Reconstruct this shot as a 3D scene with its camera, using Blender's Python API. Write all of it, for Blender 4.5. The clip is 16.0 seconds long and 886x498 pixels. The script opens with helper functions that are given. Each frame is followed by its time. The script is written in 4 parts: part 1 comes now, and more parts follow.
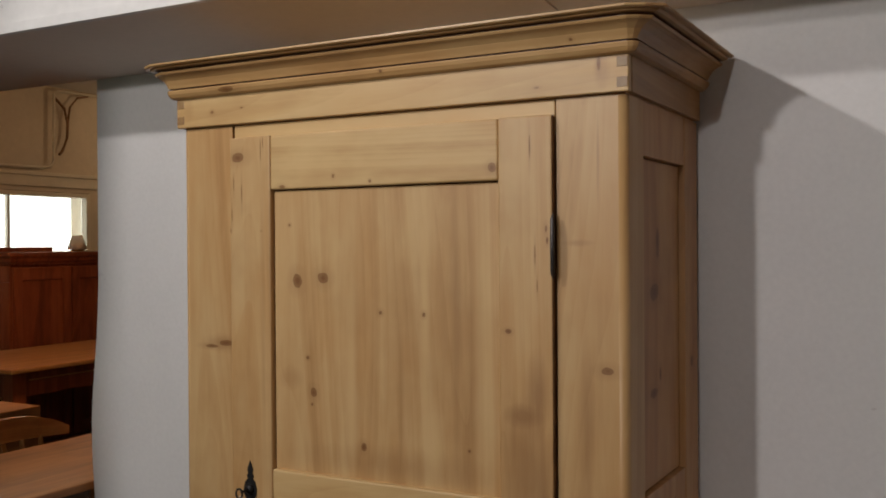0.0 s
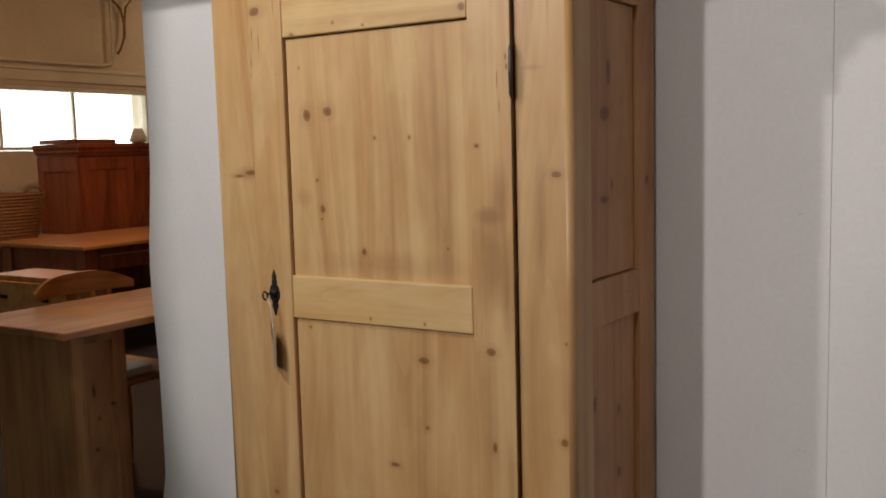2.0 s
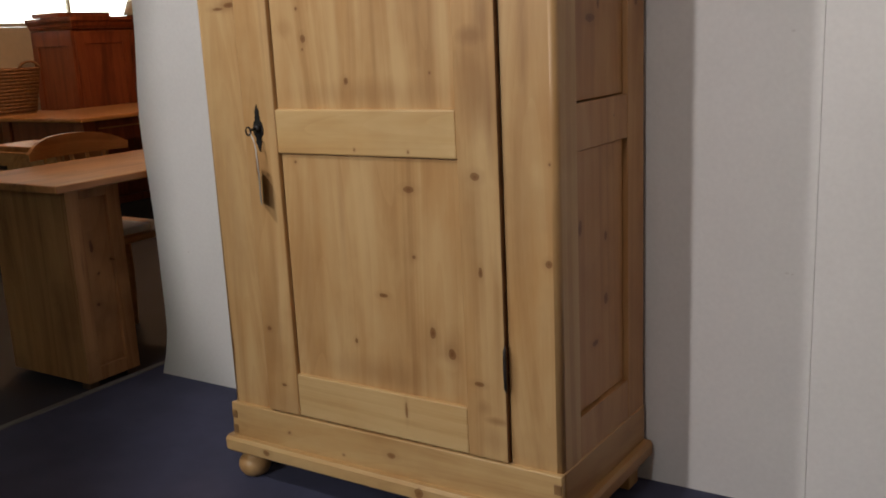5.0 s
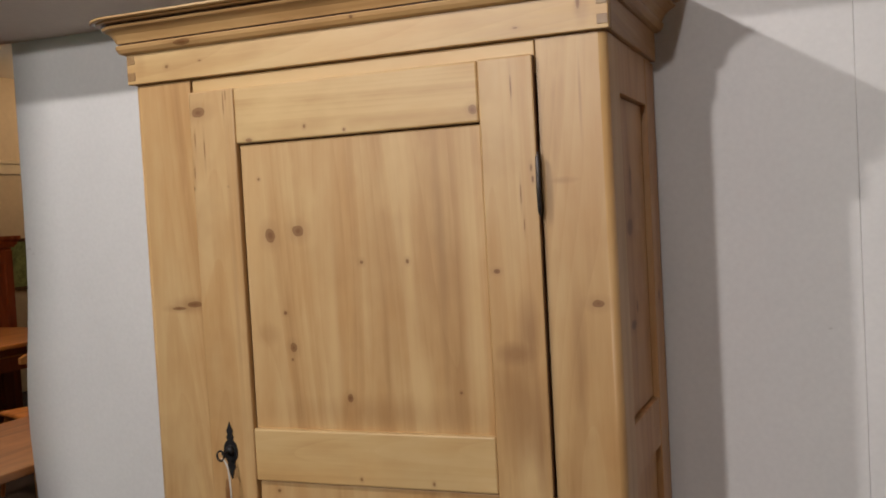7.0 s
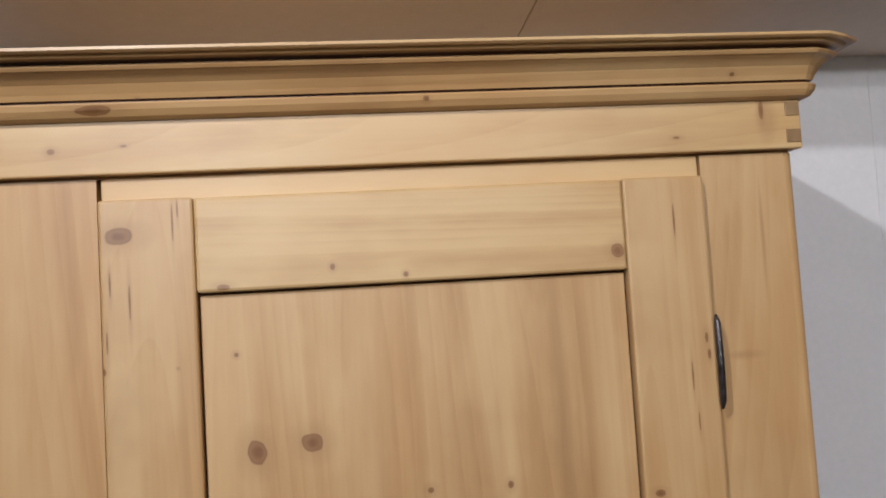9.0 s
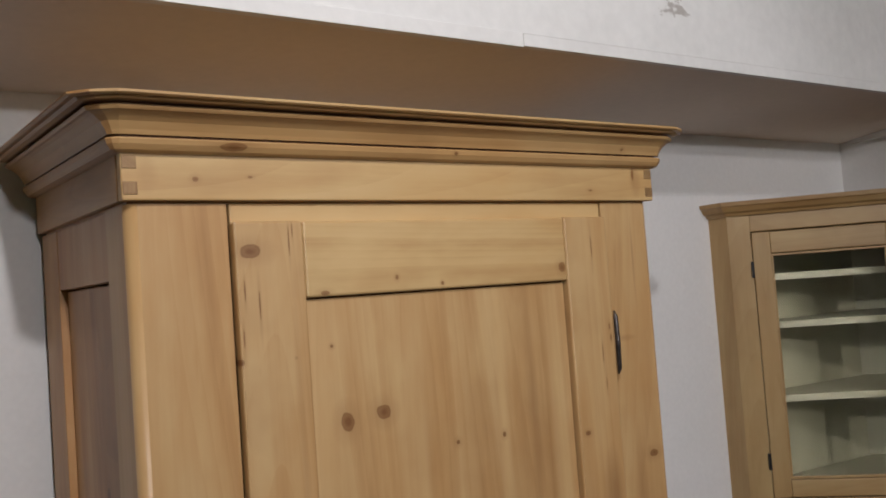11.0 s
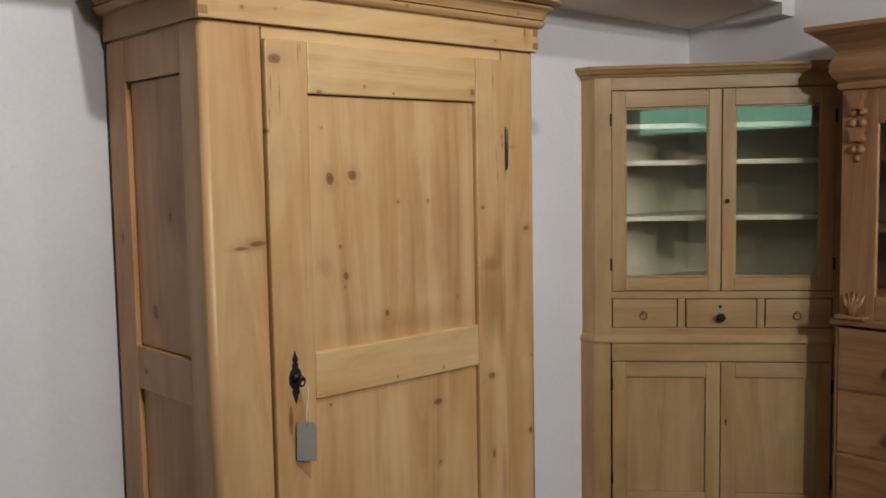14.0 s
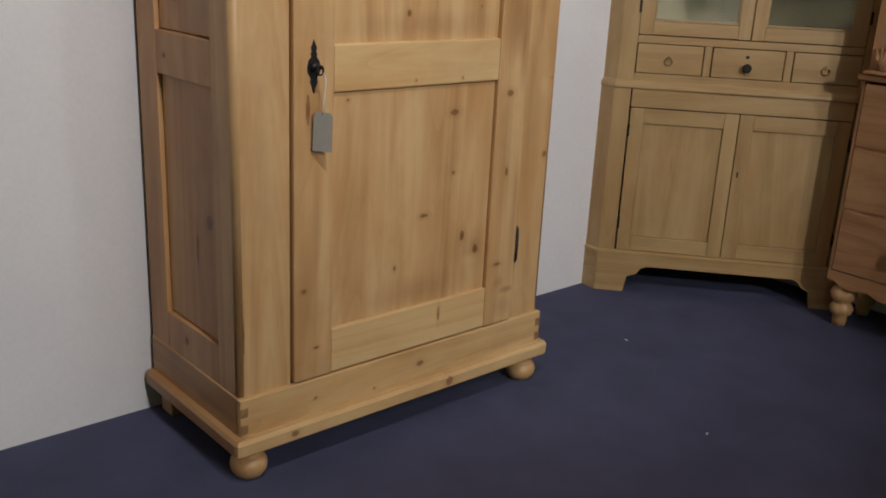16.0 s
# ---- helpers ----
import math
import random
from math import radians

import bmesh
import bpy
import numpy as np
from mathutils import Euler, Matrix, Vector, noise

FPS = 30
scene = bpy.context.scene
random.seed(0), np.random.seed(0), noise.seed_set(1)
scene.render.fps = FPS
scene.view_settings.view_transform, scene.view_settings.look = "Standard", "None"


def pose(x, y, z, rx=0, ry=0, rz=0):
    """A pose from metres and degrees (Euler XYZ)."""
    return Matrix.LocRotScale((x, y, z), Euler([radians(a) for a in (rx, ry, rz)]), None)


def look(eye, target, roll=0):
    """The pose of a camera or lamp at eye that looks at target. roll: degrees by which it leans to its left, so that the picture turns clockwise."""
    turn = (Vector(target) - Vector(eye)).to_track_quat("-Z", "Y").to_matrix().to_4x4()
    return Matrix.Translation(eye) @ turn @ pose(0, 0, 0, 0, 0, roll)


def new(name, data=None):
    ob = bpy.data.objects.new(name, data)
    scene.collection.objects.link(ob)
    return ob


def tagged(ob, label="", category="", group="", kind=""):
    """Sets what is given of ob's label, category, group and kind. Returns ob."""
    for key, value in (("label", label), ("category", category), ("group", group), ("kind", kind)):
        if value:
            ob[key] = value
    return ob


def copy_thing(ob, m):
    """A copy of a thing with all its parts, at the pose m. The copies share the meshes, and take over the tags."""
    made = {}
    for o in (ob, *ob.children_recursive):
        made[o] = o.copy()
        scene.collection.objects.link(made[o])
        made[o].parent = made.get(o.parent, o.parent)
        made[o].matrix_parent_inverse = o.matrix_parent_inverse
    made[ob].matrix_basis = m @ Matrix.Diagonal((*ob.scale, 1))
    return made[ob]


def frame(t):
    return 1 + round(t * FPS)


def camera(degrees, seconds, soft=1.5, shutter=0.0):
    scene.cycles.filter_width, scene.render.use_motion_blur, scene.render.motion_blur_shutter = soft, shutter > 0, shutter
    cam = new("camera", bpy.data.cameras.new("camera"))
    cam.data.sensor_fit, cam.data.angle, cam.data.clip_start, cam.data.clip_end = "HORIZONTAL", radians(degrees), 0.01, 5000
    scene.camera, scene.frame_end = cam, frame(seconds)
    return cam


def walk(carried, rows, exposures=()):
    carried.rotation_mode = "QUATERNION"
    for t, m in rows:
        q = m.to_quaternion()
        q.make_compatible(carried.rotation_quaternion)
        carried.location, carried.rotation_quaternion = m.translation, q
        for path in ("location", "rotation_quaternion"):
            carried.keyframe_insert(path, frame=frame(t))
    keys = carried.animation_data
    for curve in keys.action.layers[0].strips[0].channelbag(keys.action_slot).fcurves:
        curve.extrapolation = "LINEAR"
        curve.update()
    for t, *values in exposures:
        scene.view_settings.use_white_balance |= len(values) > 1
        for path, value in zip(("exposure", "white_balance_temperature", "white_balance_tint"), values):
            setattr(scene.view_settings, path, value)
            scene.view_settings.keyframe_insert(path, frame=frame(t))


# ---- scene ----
cam = camera(50.6, 16.0, soft=1.8)
PATH = [
    (0, (0.955, -1.522, 1.471), (0.014, 0.244, 1.459), -0.4),
    (0.5, (1.01, -1.577, 1.452), (0.075, 0.191, 1.438), -0.3),
    (1, (1.091, -1.699, 1.424), (0.151, 0.065, 1.36), 0.2),
    (1.5, (1.211, -1.745, 1.373), (0.174, -0.041, 1.232), -0.9),
    (2, (1.266, -1.736, 1.306), (0.214, -0.048, 1.097), -1.5),
    (2.5, (1.292, -1.734, 1.248), (0.214, -0.069, 0.988), -2.4),
    (3, (1.301, -1.735, 1.198), (0.274, -0.058, 0.833), -2.1),
    (3.2, (1.306, -1.736, 1.18), (0.269, -0.068, 0.804), -2.6),
    (5.3, (1.313, -1.7, 1.167), (0.252, -0.064, 0.721), -2.7),
    (5.5, (1.294, -1.7, 1.19), (0.256, -0.034, 0.809), -1.9),
    (6, (1.2, -1.67, 1.302), (0.32, 0.103, 1.016), -1.2),
    (6.5, (0.966, -1.651, 1.388), (0.249, 0.204, 1.179), -2.9),
    (7, (0.787, -1.602, 1.424), (0.072, 0.264, 1.347), -3.1),
    (7.5, (0.593, -1.448, 1.455), (0.059, 0.48, 1.457), -5.2),
    (8, (0.364, -1.327, 1.475), (0.016, 0.642, 1.525), -1.9),
    (8.5, (0.096, -1.216, 1.53), (0.133, 0.784, 1.57), -2.6),
    (9, (-0.115, -1.095, 1.541), (0.148, 0.883, 1.682), -3.5),
    (9.2, (-0.196, -1.052, 1.531), (0.145, 0.908, 1.742), -4.3),
    (11.3, (-1.008, -1.254, 1.575), (0.268, 0.286, 1.633), -4.0),
    (11.5, (-1.09, -1.293, 1.566), (0.228, 0.211, 1.598), -3.8),
    (12, (-1.184, -1.409, 1.547), (0.087, 0.135, 1.56), -1.1),
    (12.5, (-1.209, -1.526, 1.534), (-0.005, 0.071, 1.514), -2.5),
    (13, (-1.305, -1.614, 1.529), (0.017, -0.113, 1.504), -3.1),
    (13.5, (-1.4, -1.679, 1.48), (-0.038, -0.217, 1.405), -1.5),
    (14, (-1.429, -1.713, 1.412), (-0.086, -0.24, 1.244), -1.0),
    (14.5, (-1.429, -1.74, 1.342), (-0.094, -0.274, 1.081), -0.8),
    (15, (-1.435, -1.75, 1.288), (-0.116, -0.294, 0.911), 0.6),
    (15.5, (-1.444, -1.742, 1.251), (-0.153, -0.304, 0.735), 2.1),
    (16, (-1.451, -1.73, 1.228), (-0.185, -0.309, 0.613), 2.8),
]
EXPOSURES = [(0.0, -0.43, 6450, 10), (1.0, -0.35, 6450, 10), (1.5, -0.00, 6450, 10), (2.0, 0.04, 6450, 10), (2.5, 0.06, 6450, 10), (3.0, -0.05, 6450, 10), (5.5, 0.00, 6450, 10), (6.0, 0.03, 6450, 10), (7.0, 0.03, 6450, 10), (8.0, 0.05, 6450, 10), (8.5, 0.09, 6450, 10), (9.0, 0.15, 5800, 10), (11.5, -0.28, 6150, 10), (12.0, -0.26, 6150, 10), (13.0, -0.26, 6150, 10), (13.5, -0.15, 6150, 10), (14.0, 0.03, 6150, 10), (14.5, 0.12, 6150, 10), (15.0, 0.15, 6150, 10), (16.0, 0.14, 6150, 10)]
walk(cam, [(t, look(eye, target, roll)) for t, eye, target, roll in PATH], EXPOSURES)

# ---- world and light ----
world = bpy.data.worlds.new("world")
scene.world = world
world.use_nodes = True
world.node_tree.nodes["Background"].inputs["Color"].default_value = (0.62, 0.72, 0.85, 1)
world.node_tree.nodes["Background"].inputs["Strength"].default_value = 0.15


def lamp(name, place, power, colour, radius, target=None, cone=90, blend=0.1):
    data = bpy.data.lights.new(name, "SPOT" if target else "POINT")
    data.energy, data.color, data.shadow_soft_size = power, colour, radius
    ob = new(name, data)
    if target:
        data.spot_size, data.spot_blend = radians(cone), blend
        ob.matrix_world = look(place, target)
    else:
        ob.location = place
    return ob


WHITE = (1.0, 0.945, 0.925)
lamp("ceiling_spot_near", (-0.66, -1.32, 2.60), 70, WHITE, 0.030, (-0.10, 0.30, 1.56), 84, 0.48)
lamp("ceiling_spot_far", (-0.90, -4.9, 2.68), 290, WHITE, 0.08, (0.45, 0.3, 1.35), 42, 0.25)
lamp("ceiling_spot_right", (0.70, -3.1, 2.62), 68, WHITE, 0.05, (1.10, 0.2, 1.30), 58, 0.5)
# unseen fill lamp, added to lift the general light level
lamp("fill_lamp_behind", (0.0, -5.3, 2.45), 26, WHITE, 0.12)
lamp("back_room_lamp", (-3.1, 1.7, 2.55), 52, (1.0, 0.56, 0.27), 0.08)
lamp("back_room_lamp_far", (-5.0, 5.2, 2.5), 11, (1.0, 0.66, 0.36), 0.08)


# ---- materials ----
def material(name, rough=0.5, metal=0.0):
    m = bpy.data.materials.new(name)
    m.use_nodes = True
    b = m.node_tree.nodes["Principled BSDF"]
    b.inputs["Roughness"].default_value = rough
    b.inputs["Metallic"].default_value = metal
    return m, m.node_tree.nodes, m.node_tree.links, b


def node(nodes, kind, **values):
    n = nodes.new(kind)
    for k, v in values.items():
        n.inputs[k.replace("_", " ")].default_value = v
    return n


def ramp(nodes, links, source, stops):
    r = nodes.new("ShaderNodeValToRGB")
    e = r.color_ramp.elements
    e[0].position, e[0].color = stops[0][0], (*stops[0][1], 1)
    e[1].position, e[1].color = stops[-1][0], (*stops[-1][1], 1)
    for p, c in stops[1:-1]:
        s = e.new(p)
        s.color = (*c, 1)
    links.new(source, r.inputs[0])
    return r.outputs[0]


def maths(nodes, links, op, a, b=None, clamp=False):
    n = nodes.new("ShaderNodeMath")
    n.operation, n.use_clamp = op, clamp
    for i, v in enumerate((a, b)):
        if v is None:
            continue
        if isinstance(v, (int, float)):
            n.inputs[i].default_value = v
        else:
            links.new(v, n.inputs[i])
    return n.outputs[0]


def vmaths(nodes, links, op, a, b):
    n = nodes.new("ShaderNodeVectorMath")
    n.operation = op
    for i, v in enumerate((a, b)):
        if isinstance(v, tuple):
            n.inputs[i].default_value = v
        else:
            links.new(v, n.inputs[i])
    return n.outputs["Value"] if op in ("LENGTH", "DISTANCE") else n.outputs[0]


def mixed(nodes, links, factor, a, b, kind="MIX"):
    n = nodes.new("ShaderNodeMix")
    n.data_type, n.blend_type = "RGBA", kind
    for slot, v in ((0, factor), (6, a), (7, b)):
        if isinstance(v, (int, float)):
            n.inputs[slot].default_value = v
        elif isinstance(v, tuple):
            n.inputs[slot].default_value = (*v, 1)
        else:
            links.new(v, n.inputs[slot])
    return n.outputs[2]


def wood(name, light, mid, dark, axis="z", knots=(), stains=(), rough=0.42, wild=0.35, stain=0.5, checks=0.5, across_axis="X", pales=()):
    """Planed timber: streaks along the axis, cathedral figure, knots at given places (across, along, half width, half height)."""
    m, nodes, links, b = material(name, rough)
    co = nodes.new("ShaderNodeTexCoord").outputs["Object"]
    rnd = nodes.new("ShaderNodeObjectInfo").outputs["Random"]
    isl = nodes.new("ShaderNodeNewGeometry").outputs["Random Per Island"]
    shift = maths(nodes, links, "ADD", maths(nodes, links, "MULTIPLY", rnd, 31.0), maths(nodes, links, "MULTIPLY", isl, 17.0))
    comb = nodes.new("ShaderNodeCombineXYZ")
    for i in range(3):
        links.new(shift, comb.inputs[i])
    moved = vmaths(nodes, links, "ADD", co, comb.outputs[0])
    squash = {"x": (0.05, 1, 1), "y": (1, 0.05, 1), "z": (1, 1, 0.05)}[axis]
    p = vmaths(nodes, links, "MULTIPLY", moved, squash)
    # slow wander of the grain
    wander = node(nodes, "ShaderNodeTexNoise", Scale=2.6, Detail=2.0)
    links.new(vmaths(nodes, links, "MULTIPLY", moved, {"x": (0.5, 1, 1), "y": (1, 0.5, 1), "z": (1, 1, 0.5)}[axis]), wander.inputs["Vector"])
    bend = vmaths(nodes, links, "MULTIPLY", wander.outputs["Color"], (wild * 0.055,) * 3)
    p2 = vmaths(nodes, links, "ADD", p, bend)
    streak = node(nodes, "ShaderNodeTexNoise", Scale=24.0, Detail=5.0, Roughness=0.6)
    links.new(p2, streak.inputs["Vector"])
    fine = node(nodes, "ShaderNodeTexNoise", Scale=210.0, Detail=3.0, Roughness=0.7)
    links.new(p2, fine.inputs["Vector"])
    # cathedral figure: rings of a stretched field
    field = node(nodes, "ShaderNodeTexNoise", Scale=3.4, Detail=1.0)
    links.new(vmaths(nodes, links, "MULTIPLY", moved, {"x": (0.075, 1, 1), "y": (1, 0.075, 1), "z": (1, 1, 0.075)}[axis]), field.inputs["Vector"])
    band = maths(nodes, links, "FRACT", maths(nodes, links, "MULTIPLY", field.outputs["Fac"], 13.0))
    drop = maths(nodes, links, "MULTIPLY", maths(nodes, links, "SUBTRACT", 1.0, band), 7.0, clamp=True)
    band = maths(nodes, links, "MULTIPLY", maths(nodes, links, "POWER", band, 2.0), drop)
    thin = maths(nodes, links, "POWER", maths(nodes, links, "FRACT", maths(nodes, links, "MULTIPLY", field.outputs["Fac"], 52.0)), 2.0)
    rings = maths(nodes, links, "ADD", maths(nodes, links, "MULTIPLY", band, -0.150), maths(nodes, links, "MULTIPLY", thin, -0.055))
    rings = maths(nodes, links, "ADD", rings, 0.056)
    broad = node(nodes, "ShaderNodeTexNoise", Scale=5.0, Detail=2.0)
    links.new(vmaths(nodes, links, "MULTIPLY", p2, (2.0, 2.0, 2.0)), broad.inputs["Vector"])
    blotch = node(nodes, "ShaderNodeTexNoise", Scale=17.0, Detail=3.0, Roughness=0.55)
    links.new(vmaths(nodes, links, "MULTIPLY", moved, {"x": (0.30, 1, 1), "y": (1, 0.30, 1), "z": (1, 1, 0.30)}[axis]), blotch.inputs["Vector"])
    tone = maths(nodes, links, "ADD", maths(nodes, links, "MULTIPLY", streak.outputs["Fac"], 0.32), maths(nodes, links, "MULTIPLY", broad.outputs["Fac"], 0.42))
    tone = maths(nodes, links, "ADD", tone, maths(nodes, links, "MULTIPLY", blotch.outputs["Fac"], 0.26))
    tone = maths(nodes, links, "ADD", tone, rings)
    tone = maths(nodes, links, "ADD", tone, maths(nodes, links, "MULTIPLY", maths(nodes, links, "SUBTRACT", fine.outputs["Fac"], 0.5), 0.12))
    colour = ramp(nodes, links, tone, [(0.32, dark), (0.48, mid), (0.63, light)])
    # patches of deeper honey colour and of scrubbed pale wood
    hue = node(nodes, "ShaderNodeTexNoise", Scale=7.0, Detail=4.0, Roughness=0.6)
    links.new(vmaths(nodes, links, "MULTIPLY", moved, {"x": (0.35, 1, 1), "y": (1, 0.35, 1), "z": (1, 1, 0.35)}[axis]), hue.inputs["Vector"])
    deep = ramp(nodes, links, hue.outputs["Fac"], [(0.46, (0, 0, 0)), (0.66, (0.75,) * 3)])
    colour = mixed(nodes, links, deep, colour, mixed(nodes, links, 1.0, colour, (0.94, 0.85, 0.74), "MULTIPLY"))
    pale = ramp(nodes, links, hue.outputs["Fac"], [(0.30, (0.5,) * 3), (0.44, (0, 0, 0))])
    colour = mixed(nodes, links, pale, colour, tuple(min(1, c * q) for c, q in zip(light, (1.08, 1.12, 1.12))))
    # grime and handling
    dirt = node(nodes, "ShaderNodeTexNoise", Scale=3.1, Detail=4.0, Roughness=0.65)
    links.new(moved, dirt.inputs["Vector"])
    grime = ramp(nodes, links, dirt.outputs["Fac"], [(0.52, (0, 0, 0)), (0.78, (1, 1, 1))])
    grime = maths(nodes, links, "MULTIPLY", grime, stain)
    colour = mixed(nodes, links, grime, colour, tuple(c * q for c, q in zip(dark, (0.70, 0.62, 0.56))))
    # short dark checks along the grain
    ck = node(nodes, "ShaderNodeTexVoronoi", Scale=11.0)
    links.new(vmaths(nodes, links, "MULTIPLY", moved, {"x": (0.10, 1, 1), "y": (1, 0.10, 1), "z": (1, 1, 0.10)}[axis]), ck.inputs["Vector"])
    mark = ramp(nodes, links, ck.outputs["Distance"], [(0.0, (1, 1, 1)), (0.07, (0, 0, 0))])
    gate = maths(nodes, links, "GREATER_THAN", node_red(nodes, links, ck.outputs["Color"]), 0.72)
    mark = maths(nodes, links, "MULTIPLY", maths(nodes, links, "MULTIPLY", mark, gate), checks)
    colour = mixed(nodes, links, mark, colour, (0.10, 0.05, 0.022))
    # pin knots and nail holes
    pk = node(nodes, "ShaderNodeTexVoronoi", Scale=9.0)
    links.new(moved, pk.inputs["Vector"])
    dot = ramp(nodes, links, pk.outputs["Distance"], [(0.015, (1, 1, 1)), (0.04, (0, 0, 0))])
    dot = maths(nodes, links, "MULTIPLY", dot, maths(nodes, links, "GREATER_THAN", node_red(nodes, links, pk.outputs["Color"]), 0.80))
    colour = mixed(nodes, links, maths(nodes, links, "MULTIPLY", dot, 0.75 * min(1, checks * 1.6)), colour, (0.11, 0.052, 0.022))
    # old stains with soft edges
    if stains or pales:
        sp = nodes.new("ShaderNodeSeparateXYZ")
        links.new(co, sp.inputs[0])
        for across, along, rw, rh, weight in (*stains, *(p[:4] + (-p[4],) for p in pales)):
            dx = maths(nodes, links, "DIVIDE", maths(nodes, links, "SUBTRACT", sp.outputs["X"], across), rw)
            dz = maths(nodes, links, "DIVIDE", maths(nodes, links, "SUBTRACT", sp.outputs["Z"], along), rh)
            d = maths(nodes, links, "SQRT", maths(nodes, links, "ADD", maths(nodes, links, "MULTIPLY", dx, dx), maths(nodes, links, "MULTIPLY", dz, dz)))
            d = maths(nodes, links, "ADD", d, maths(nodes, links, "MULTIPLY", maths(nodes, links, "SUBTRACT", streak.outputs["Fac"], 0.5), 1.5))
            soft = maths(nodes, links, "MULTIPLY", maths(nodes, links, "SUBTRACT", 1.25, d, clamp=True), abs(weight) * 0.72)
            tint = zip(dark, (0.70, 0.62, 0.58)) if weight > 0 else zip(light, (1.10, 1.12, 1.12))
            colour = mixed(nodes, links, soft, colour, tuple(c * q for c, q in tint))
    # knots
    if knots:
        sep = nodes.new("ShaderNodeSeparateXYZ")
        links.new(co, sep.inputs[0])
        wob = node(nodes, "ShaderNodeTexNoise", Scale=38.0, Detail=2.0)
        links.new(co, wob.inputs["Vector"])
        shade = None
        for across, along, rw, rh in knots:
            dx = maths(nodes, links, "DIVIDE", maths(nodes, links, "SUBTRACT", sep.outputs[across_axis], across), rw)
            dz = maths(nodes, links, "DIVIDE", maths(nodes, links, "SUBTRACT", sep.outputs["Z"], along), rh)
            d = maths(nodes, links, "SQRT", maths(nodes, links, "ADD", maths(nodes, links, "MULTIPLY", dx, dx), maths(nodes, links, "MULTIPLY", dz, dz)))
            d = maths(nodes, links, "ADD", d, maths(nodes, links, "MULTIPLY", maths(nodes, links, "SUBTRACT", wob.outputs["Fac"], 0.5), 1.1))
            shade = d if shade is None else maths(nodes, links, "MINIMUM", shade, d)
        core = ramp(nodes, links, shade, [(0.2, (0.90,) * 3), (0.6, (0.72,) * 3), (0.85, (0.78,) * 3), (1.25, (0.18,) * 3)])
        fade = maths(nodes, links, "SUBTRACT", 1.0, maths(nodes, links, "DIVIDE", maths(nodes, links, "SUBTRACT", shade, 1.0), 1.6), clamp=True)
        core = maths(nodes, links, "MULTIPLY", core, fade, clamp=True)
        colour = mixed(nodes, links, core, colour, tuple(c * q for c, q in zip(dark, (0.42, 0.28, 0.19))))
    links.new(colour, b.inputs["Base Color"])
    bump = node(nodes, "ShaderNodeBump", Strength=0.16, Distance=0.002)
    links.new(tone, bump.inputs["Height"])
    links.new(bump.outputs[0], b.inputs["Normal"])
    links.new(maths(nodes, links, "ADD", maths(nodes, links, "MULTIPLY", fine.outputs["Fac"], 0.2), rough - 0.1), b.inputs["Roughness"])
    return m


def node_red(nodes, links, colour):
    s = nodes.new("ShaderNodeSeparateColor")
    links.new(colour, s.inputs[0])
    return s.outputs[0]


def plain(name, colour, rough=0.5, metal=0.0, vary=0.12, scale=6.0, bump=0.1, fine=60.0, depth=0.003):
    m, nodes, links, b = material(name, rough, metal)
    co = nodes.new("ShaderNodeTexCoord").outputs["Object"]
    a = node(nodes, "ShaderNodeTexNoise", Scale=scale, Detail=5.0, Roughness=0.6)
    f = node(nodes, "ShaderNodeTexNoise", Scale=fine, Detail=3.0)
    links.new(co, a.inputs["Vector"])
    links.new(co, f.inputs["Vector"])
    both = maths(nodes, links, "ADD", maths(nodes, links, "MULTIPLY", a.outputs["Fac"], 0.65), maths(nodes, links, "MULTIPLY", f.outputs["Fac"], 0.35))
    links.new(ramp(nodes, links, both, [(0.3, tuple(c * (1 - vary) for c in colour)), (0.7, tuple(min(1, c * (1 + vary)) for c in colour))]), b.inputs["Base Color"])
    n = node(nodes, "ShaderNodeBump", Strength=bump, Distance=depth)
    links.new(f.outputs["Fac"], n.inputs["Height"])
    links.new(n.outputs[0], b.inputs["Normal"])
    links.new(maths(nodes, links, "ADD", maths(nodes, links, "MULTIPLY", a.outputs["Fac"], 0.16), rough - 0.08), b.inputs["Roughness"])
    return m


def glow(name, colour, strength):
    m, nodes, links, b = material(name)
    b.inputs["Emission Color"].default_value = (*colour, 1)
    b.inputs["Emission Strength"].default_value = strength
    b.inputs["Base Color"].default_value = (*colour, 1)
    return m


